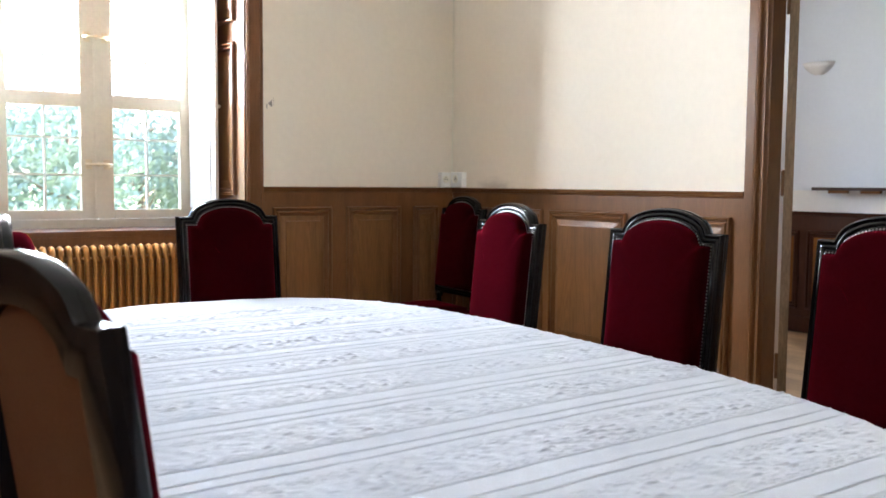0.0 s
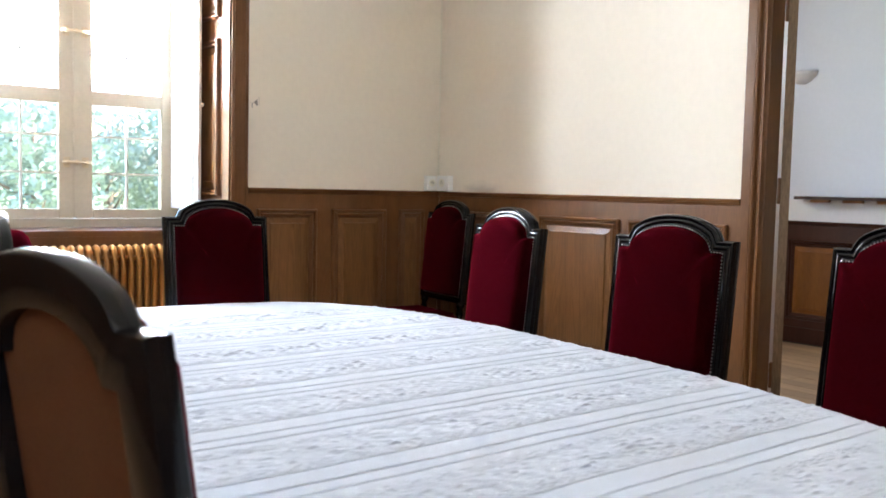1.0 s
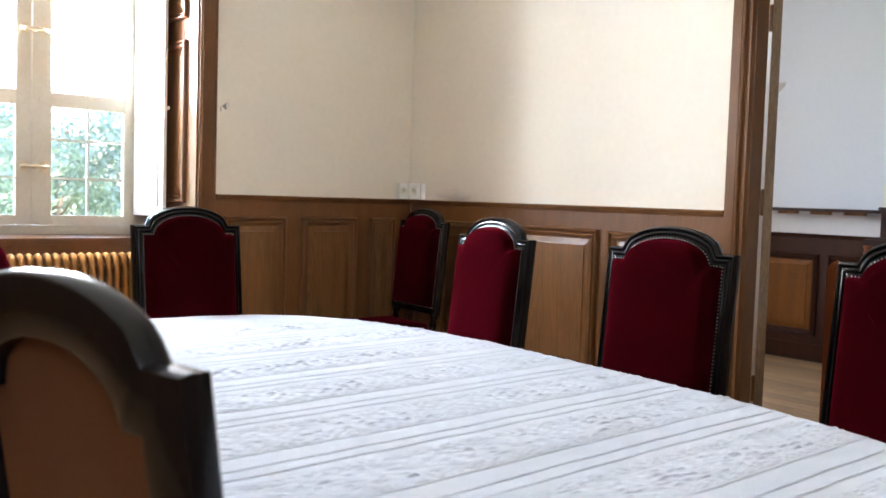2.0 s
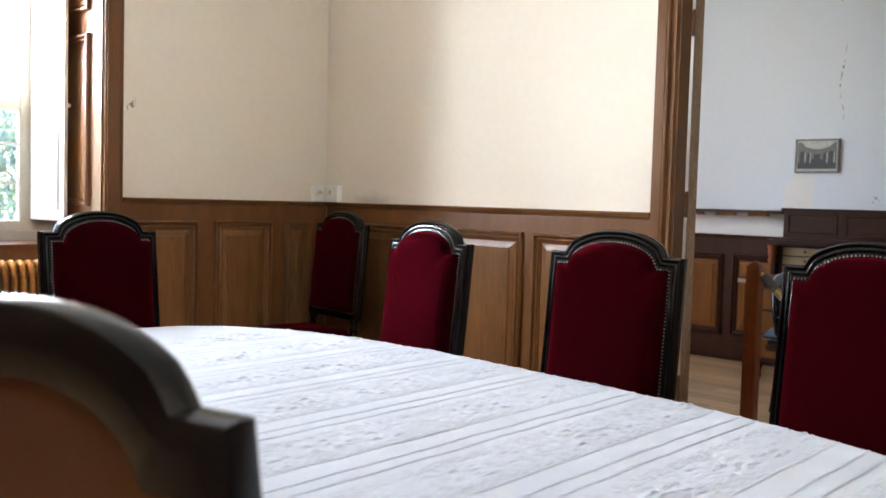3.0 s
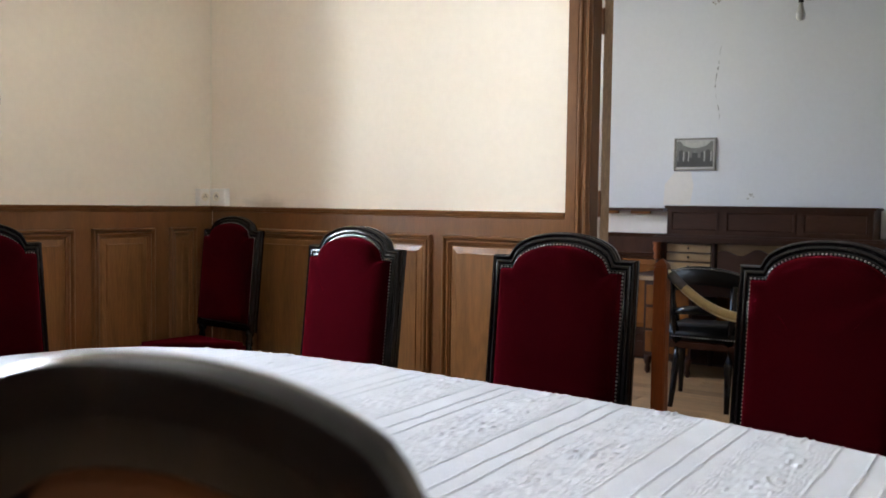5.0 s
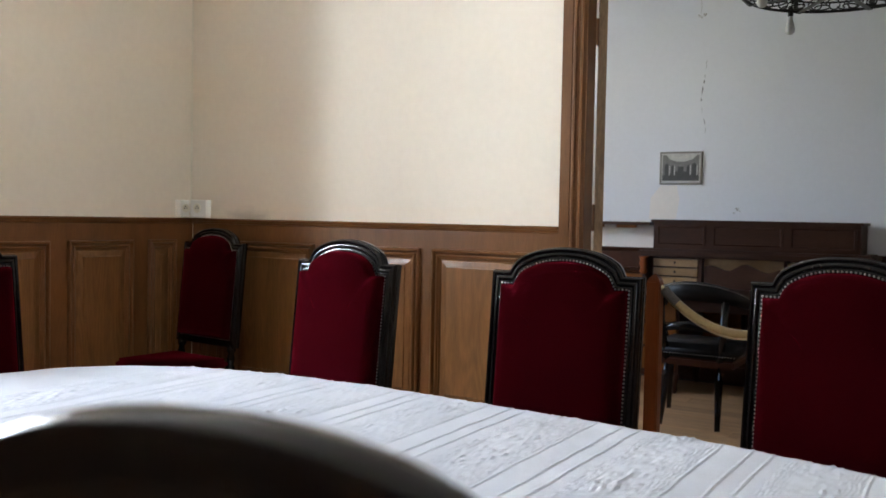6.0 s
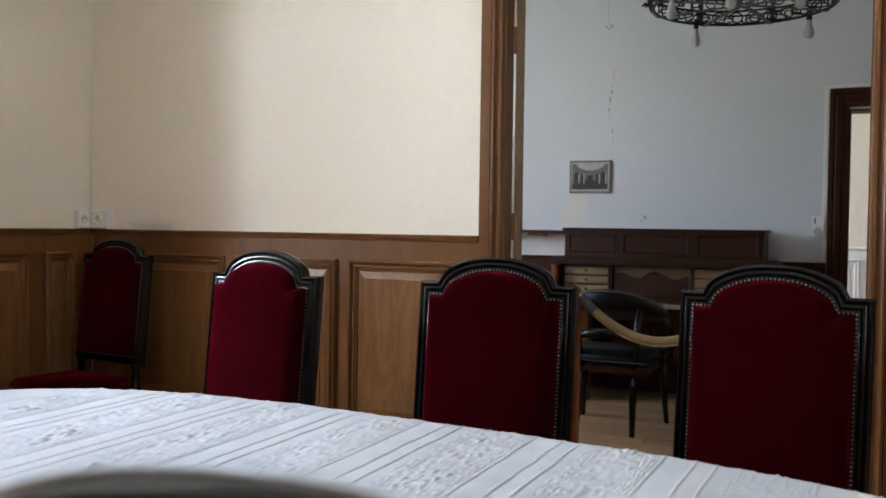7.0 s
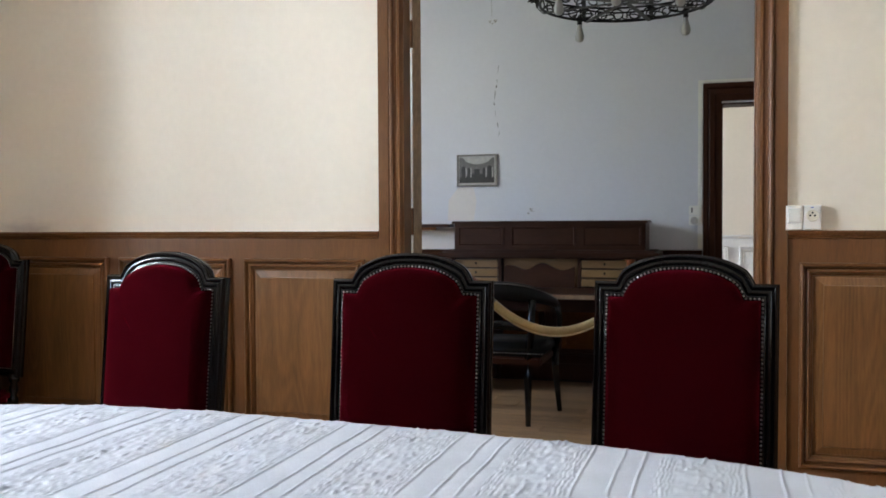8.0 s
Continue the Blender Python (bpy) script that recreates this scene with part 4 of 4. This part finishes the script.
# ---- rope barrier ----
for x in (2.79, 3.68):
    p = thing("barrier_post", "varnished reddish wooden barrier post", "barrier post", "posts of the rope barrier")
    p.location = (x, 0.626, 0)
    bm = box(bmesh.new(), (-0.036, -0.036, 0.03), (0.036, 0.036, 0.955), 0.005)
    part("shaft", bm, "post", p)
    bm = bmesh.new()
    moulding(bm, (-0.036, -0.036, 0.036, 0.036), [(0, 0.955), (0.010, 0.972), (0.022, 0.985), (0.034, 0.995)], lambda u, v, h: Vector((u, v, h)))
    part("cap", bm, "post", p)
    part("base", box(bmesh.new(), (-0.13, -0.13, 0.0), (0.13, 0.13, 0.03), 0.006), "post", p)
    bm = bmesh.new()
    bmesh.ops.create_uvsphere(bm, u_segments=10, v_segments=6, radius=0.014, matrix=Matrix.Translation((0.036 if x < 3 else -0.036, 0, 0.925)))
    part("hook", bm, "brass", p, "small brass hook", smooth=True)
rope = thing("barrier_rope", "sagging gold satin barrier cord edged with beads", "barrier rope")
pts = []
for k in range(33):
    s = k / 32
    x = 2.836 + (3.634 - 2.836) * s
    z = 0.915 - 0.205 * (1 - (2 * s - 1) ** 2)
    pts.append((x, 0.626, z))
part("cord", tube(bmesh.new(), pts, [0.018 + 0.006 * min(1, 8 * min(k, 32 - k) / 32) for k in range(33)], 10), "rope", rope, smooth=True)
for a, b in ((0, 4), (28, 33)):
    part("end_sleeve", tube(bmesh.new(), pts[a:b], 0.0255, 10), "seat_cloth", rope, "brown sleeve on the cord's end", smooth=True)
bm = bmesh.new()
for k in range(4, 93):
    s = k / 96
    z = 0.915 - 0.205 * (1 - (2 * s - 1) ** 2)
    bmesh.ops.create_icosphere(bm, subdivisions=1, radius=0.0062, matrix=Matrix.Translation((2.836 + 0.798 * s, 0.612, z - 0.022)))
part("bead_edge", bm, "brass", rope, "row of gold beads", smooth=True, recalc=False)

# ---- chandelier ----
lus = thing("chandelier", "black wrought iron ring chandelier with bare bulbs", "chandelier")
CC, CR = Vector((3.49, 1.69)), 0.555


def on_ring(a, r, z):
    return Vector((CC.x + r * math.sin(a), CC.y - r * math.cos(a), z))


for r, z, t in ((CR - 0.03, 2.625, 0.009), (CR, 2.72, 0.007), (CR + 0.02, 2.80, 0.009), (0.30, 2.63, 0.006)):
    part("ring", tube(bmesh.new(), [on_ring(2 * math.pi * k / 56, r, z) for k in range(56)], t, 8, True), "iron", lus, smooth=True)
for k in range(32):
    a = 2 * math.pi * k / 32
    for low_z, size, turn, way in ((2.672, 0.042, 0.0, 1), (2.762, 0.036, 0.10, -1)):
        pts = []
        for j in range(18):
            w = j / 17 * 2 * math.pi * 1.25
            g = 1.0 - 0.55 * j / 17
            pts.append(on_ring(a + turn + 0.085 * g * math.cos(w) * way, CR - 0.008 + 0.012 * j / 17, low_z + size * g * math.sin(w)))
        part("scroll", tube(bmesh.new(), pts, 0.0052, 5), "iron", lus, smooth=True)
for k in range(16):
    a = 2 * math.pi * k / 16
    pts = []
    for j in range(14):
        w = j / 13 * 2 * math.pi * 1.1
        g = 1.0 - 0.5 * j / 13
        pts.append(on_ring(a + 0.16 * g * math.cos(w), 0.415 + 0.10 * g * math.sin(w), 2.628))
    part("scroll", tube(bmesh.new(), pts, 0.005, 5), "iron", lus, smooth=True)
for k in range(8):
    a = 2 * math.pi * (k + 0.5) / 8 + 0.2
    bm = bmesh.new()
    across = Vector((math.cos(a), math.sin(a), 0)) * 0.015
    line = [on_ring(a, 0.02, 2.622), on_ring(a, 0.3, 2.622), on_ring(a, CR - 0.01, 2.616), on_ring(a, CR + 0.034, 2.66), on_ring(a, CR + 0.036, 2.82)]
    rows = []
    for j, c in enumerate(line):
        d = Vector((0, 0, 0.006)) if j < 3 else Vector((-0.006 * math.sin(a), 0.006 * math.cos(a), 0))
        rows.append([bm.verts.new(c + v) for v in (-across, across, across + d, -across + d)])
    for p, q in zip(rows, rows[1:]):
        for j in range(4):
            bm.faces.new((p[j], p[(j + 1) % 4], q[(j + 1) % 4], q[j]))
    bm.faces.new(rows[0])
    bm.faces.new(rows[-1])
    bmesh.ops.recalc_face_normals(bm, faces=bm.faces)
    part("strap", bm, "dull_iron", lus, "flat grey iron strap")
    bm = bmesh.new()
    for j in range(6):
        w = 2 * math.pi * j / 6
        c = on_ring(a, CR + 0.055, 2.70)
        tube(bm, [c, c + Vector((0.022 * math.cos(w), 0.022 * math.sin(w), 0.012)), c + Vector((0.038 * math.cos(w), 0.038 * math.sin(w), 0.0))], [0.006, 0.010, 0.003], 6)
    part("flower", bm, "iron", lus)
for deg in (140, -140, 40, 0, -40):
    a = radians(deg)
    c = on_ring(a, CR - 0.02, 0)
    part("lamp_holder", lathe(bmesh.new(), [(0.008, 2.66), (0.015, 2.655), (0.017, 2.60), (0.014, 2.595)], (c.x, c.y, 0)), "iron", lus, smooth=True)
    part("bulb", lathe(bmesh.new(), [(0.013, 2.60), (0.015, 2.575), (0.024, 2.545), (0.030, 2.520), (0.028, 2.498), (0.018, 2.484), (0.004, 2.480)], (c.x, c.y, 0), 16), "bulb", lus, "bare milk-white bulb", smooth=True)
for k in range(3):
    a = 2 * math.pi * k / 3
    part("chain", tube(bmesh.new(), [on_ring(a, CR, 2.80), on_ring(a, 0.03, 3.2)], 0.006, 6), "iron", lus, smooth=True)
part("ceiling_rose", lathe(bmesh.new(), [(0.02, 3.15), (0.05, 3.28), (0.07, CEIL)], (CC.x, CC.y, 0)), "iron", lus, smooth=True)

# ---- sockets in the dining room ----
def round_socket(parent, to, u, v, h, r=0.021):
    bm = bmesh.new()
    rows = [[bm.verts.new(to(u + q * r * math.cos(k * math.pi / 10), v + q * r * math.sin(k * math.pi / 10), h + d)) for k in range(20)]
            for q, d in ((1.0, -0.001), (1.0, 0.004), (0.93, 0.006), (0.86, 0.005), (0.82, 0.001))]
    for p, q in zip(rows, rows[1:]):
        for k in range(20):
            bm.faces.new((p[k], p[(k + 1) % 20], q[(k + 1) % 20], q[k]))
    bm.faces.new(rows[-1])
    s = part("socket_face", bm, "ivory_plastic", parent)
    for du, dv in ((-0.009, 0.0), (0.009, 0.0), (0, 0.011)):
        bm = bmesh.new()
        bm.faces.new([bm.verts.new(to(u + du + 0.0042 * math.cos(k * math.pi / 5), v + dv + 0.0042 * math.sin(k * math.pi / 5), h + 0.0018)) for k in range(10)])
        part("pin_hole", bm, "dark_hole", s, recalc=False)


def plate(u0, u1, v0, v1, to, h, name, mat, parent):
    bm = bmesh.new()
    moulding(bm, (u0, v0, u1, v1), [(0, 0), (0, h - 0.006), (0.003, h - 0.001), (0.006, h)], to)
    return part(name, bm, mat, parent)


s1 = thing("light_switch", "square white surface light switch on the panelling cap", "switch")
plate(4.307, 4.371, 1.237, 1.338, north, 0.034, "switch_box", "plastic", s1)
plate(4.3125, 4.3655, 1.266, 1.333, lambda u, v, h: north(u, v, h + 0.033), 0.007, "rocker", "plastic", s1)
s2 = thing("wall_socket", "white surface socket with a blue mark on the panelling cap", "socket")
plate(4.3745, 4.442, 1.237, 1.338, north, 0.034, "socket_box", "plastic", s2)
round_socket(s2, north, 4.408, 1.297, 0.0345, 0.024)
plate(4.398, 4.416, 1.326, 1.334, lambda u, v, h: north(u, v, h + 0.0335), 0.0015, "sticker", "blue", s2)
s3 = thing("wall_socket", "yellowed double socket in the corner above the panelling", "socket")
plate(0.035, 0.172, 1.238, 1.348, lambda u, v, h: north(u, v, h + 0.0), 0.045, "socket_box", "plastic", s3)
round_socket(s3, lambda u, v, h: north(u, v, h), 0.10, 1.297, 0.0455, 0.030)
s4 = thing("wall_socket", "yellowed socket in the corner above the panelling", "socket")
plate(-0.128, -0.052, 1.238, 1.346, west, 0.045, "socket_box", "plastic", s4)
round_socket(s4, west, -0.090, 1.295, 0.0455, 0.026)

setting(part("corner_conduit", solid(((0.001, -0.010, 1.348), (0.010, -0.001, CEIL - 0.002)), bevel=0.003), "ivory_plastic"), "thin cream cable conduit in the corner", "conduit")

# torn hole in the plaster beside the window
hole = setting(new("plaster_damage"), "small torn hole in the cream plaster", "wall damage")
bm = bmesh.new()
bm.faces.new([bm.verts.new(west(u, v, 0.0012)) for u, v in ((-1.452, 1.764), (-1.436, 1.776), (-1.424, 1.788), (-1.426, 1.772), (-1.422, 1.748), (-1.433, 1.742), (-1.440, 1.752))])
part("hole", bm, "mark", hole, recalc=False)
strip("crack", [(-1.488, 1.762), (-1.47, 1.757), (-1.455, 1.759), (-1.44, 1.764)], 0.003, west, "mark", hole)
strip("crack", [(-1.460, 1.757), (-1.463, 1.742), (-1.459, 1.730)], 0.003, west, "mark", hole)
strip("crack", [(-1.416, 1.80), (-1.414, 1.775), (-1.413, 1.748)], 0.0016, west, "mark", hole)

# ---- floor boards, last ----
floor = bpy.data.objects["floor"]
rr = random.Random(11)


def board_mesh(length):
    bm = box(bmesh.new(), (0, 0, -0.012), (length, 0.142, 0.0), 0.0)
    me = bpy.data.meshes.new("plank")
    bm.to_mesh(me)
    bm.free()
    me.materials.append(M["floor"])
    return me


lengths = {n: board_mesh(n) for n in (1.396, 1.796, 2.296)}
y = 0.0
row = 0
for row in range(22):
    y = WT - 0.145 + row * 0.145
    if y > FAR - 0.02:
        break
    x = -0.2 * (row % 3)
    while x < 5.2:
        n = rr.choice(list(lengths))
        if x + 0.4 + n > X1 + 0.2:
            break
        o = new("plank", lengths[n])
        o.parent = floor
        o.location = (x + 0.4, y, rr.uniform(-0.0012, 0.0))
        x += n + 0.004
bm = bmesh.new()
for row in range(44):
    y = Y1 + row * 0.145
    if y > WT - 0.30:
        break
    x = 0.0
    while x < X1:
        n = rr.choice((1.4, 1.8, 2.3))
        box(bm, (x, y, -0.012), (min(X1, x + n - 0.004), y + 0.142, 0.0))
        x += n
for row in range(14):
    y = FAR + 0.2 + row * 0.145
    box(bm, (0, y, -0.012), (X1, y + 0.142, 0))
st = part("floorboards", bm, "floor", floor)
st["kind"] = "stuff"
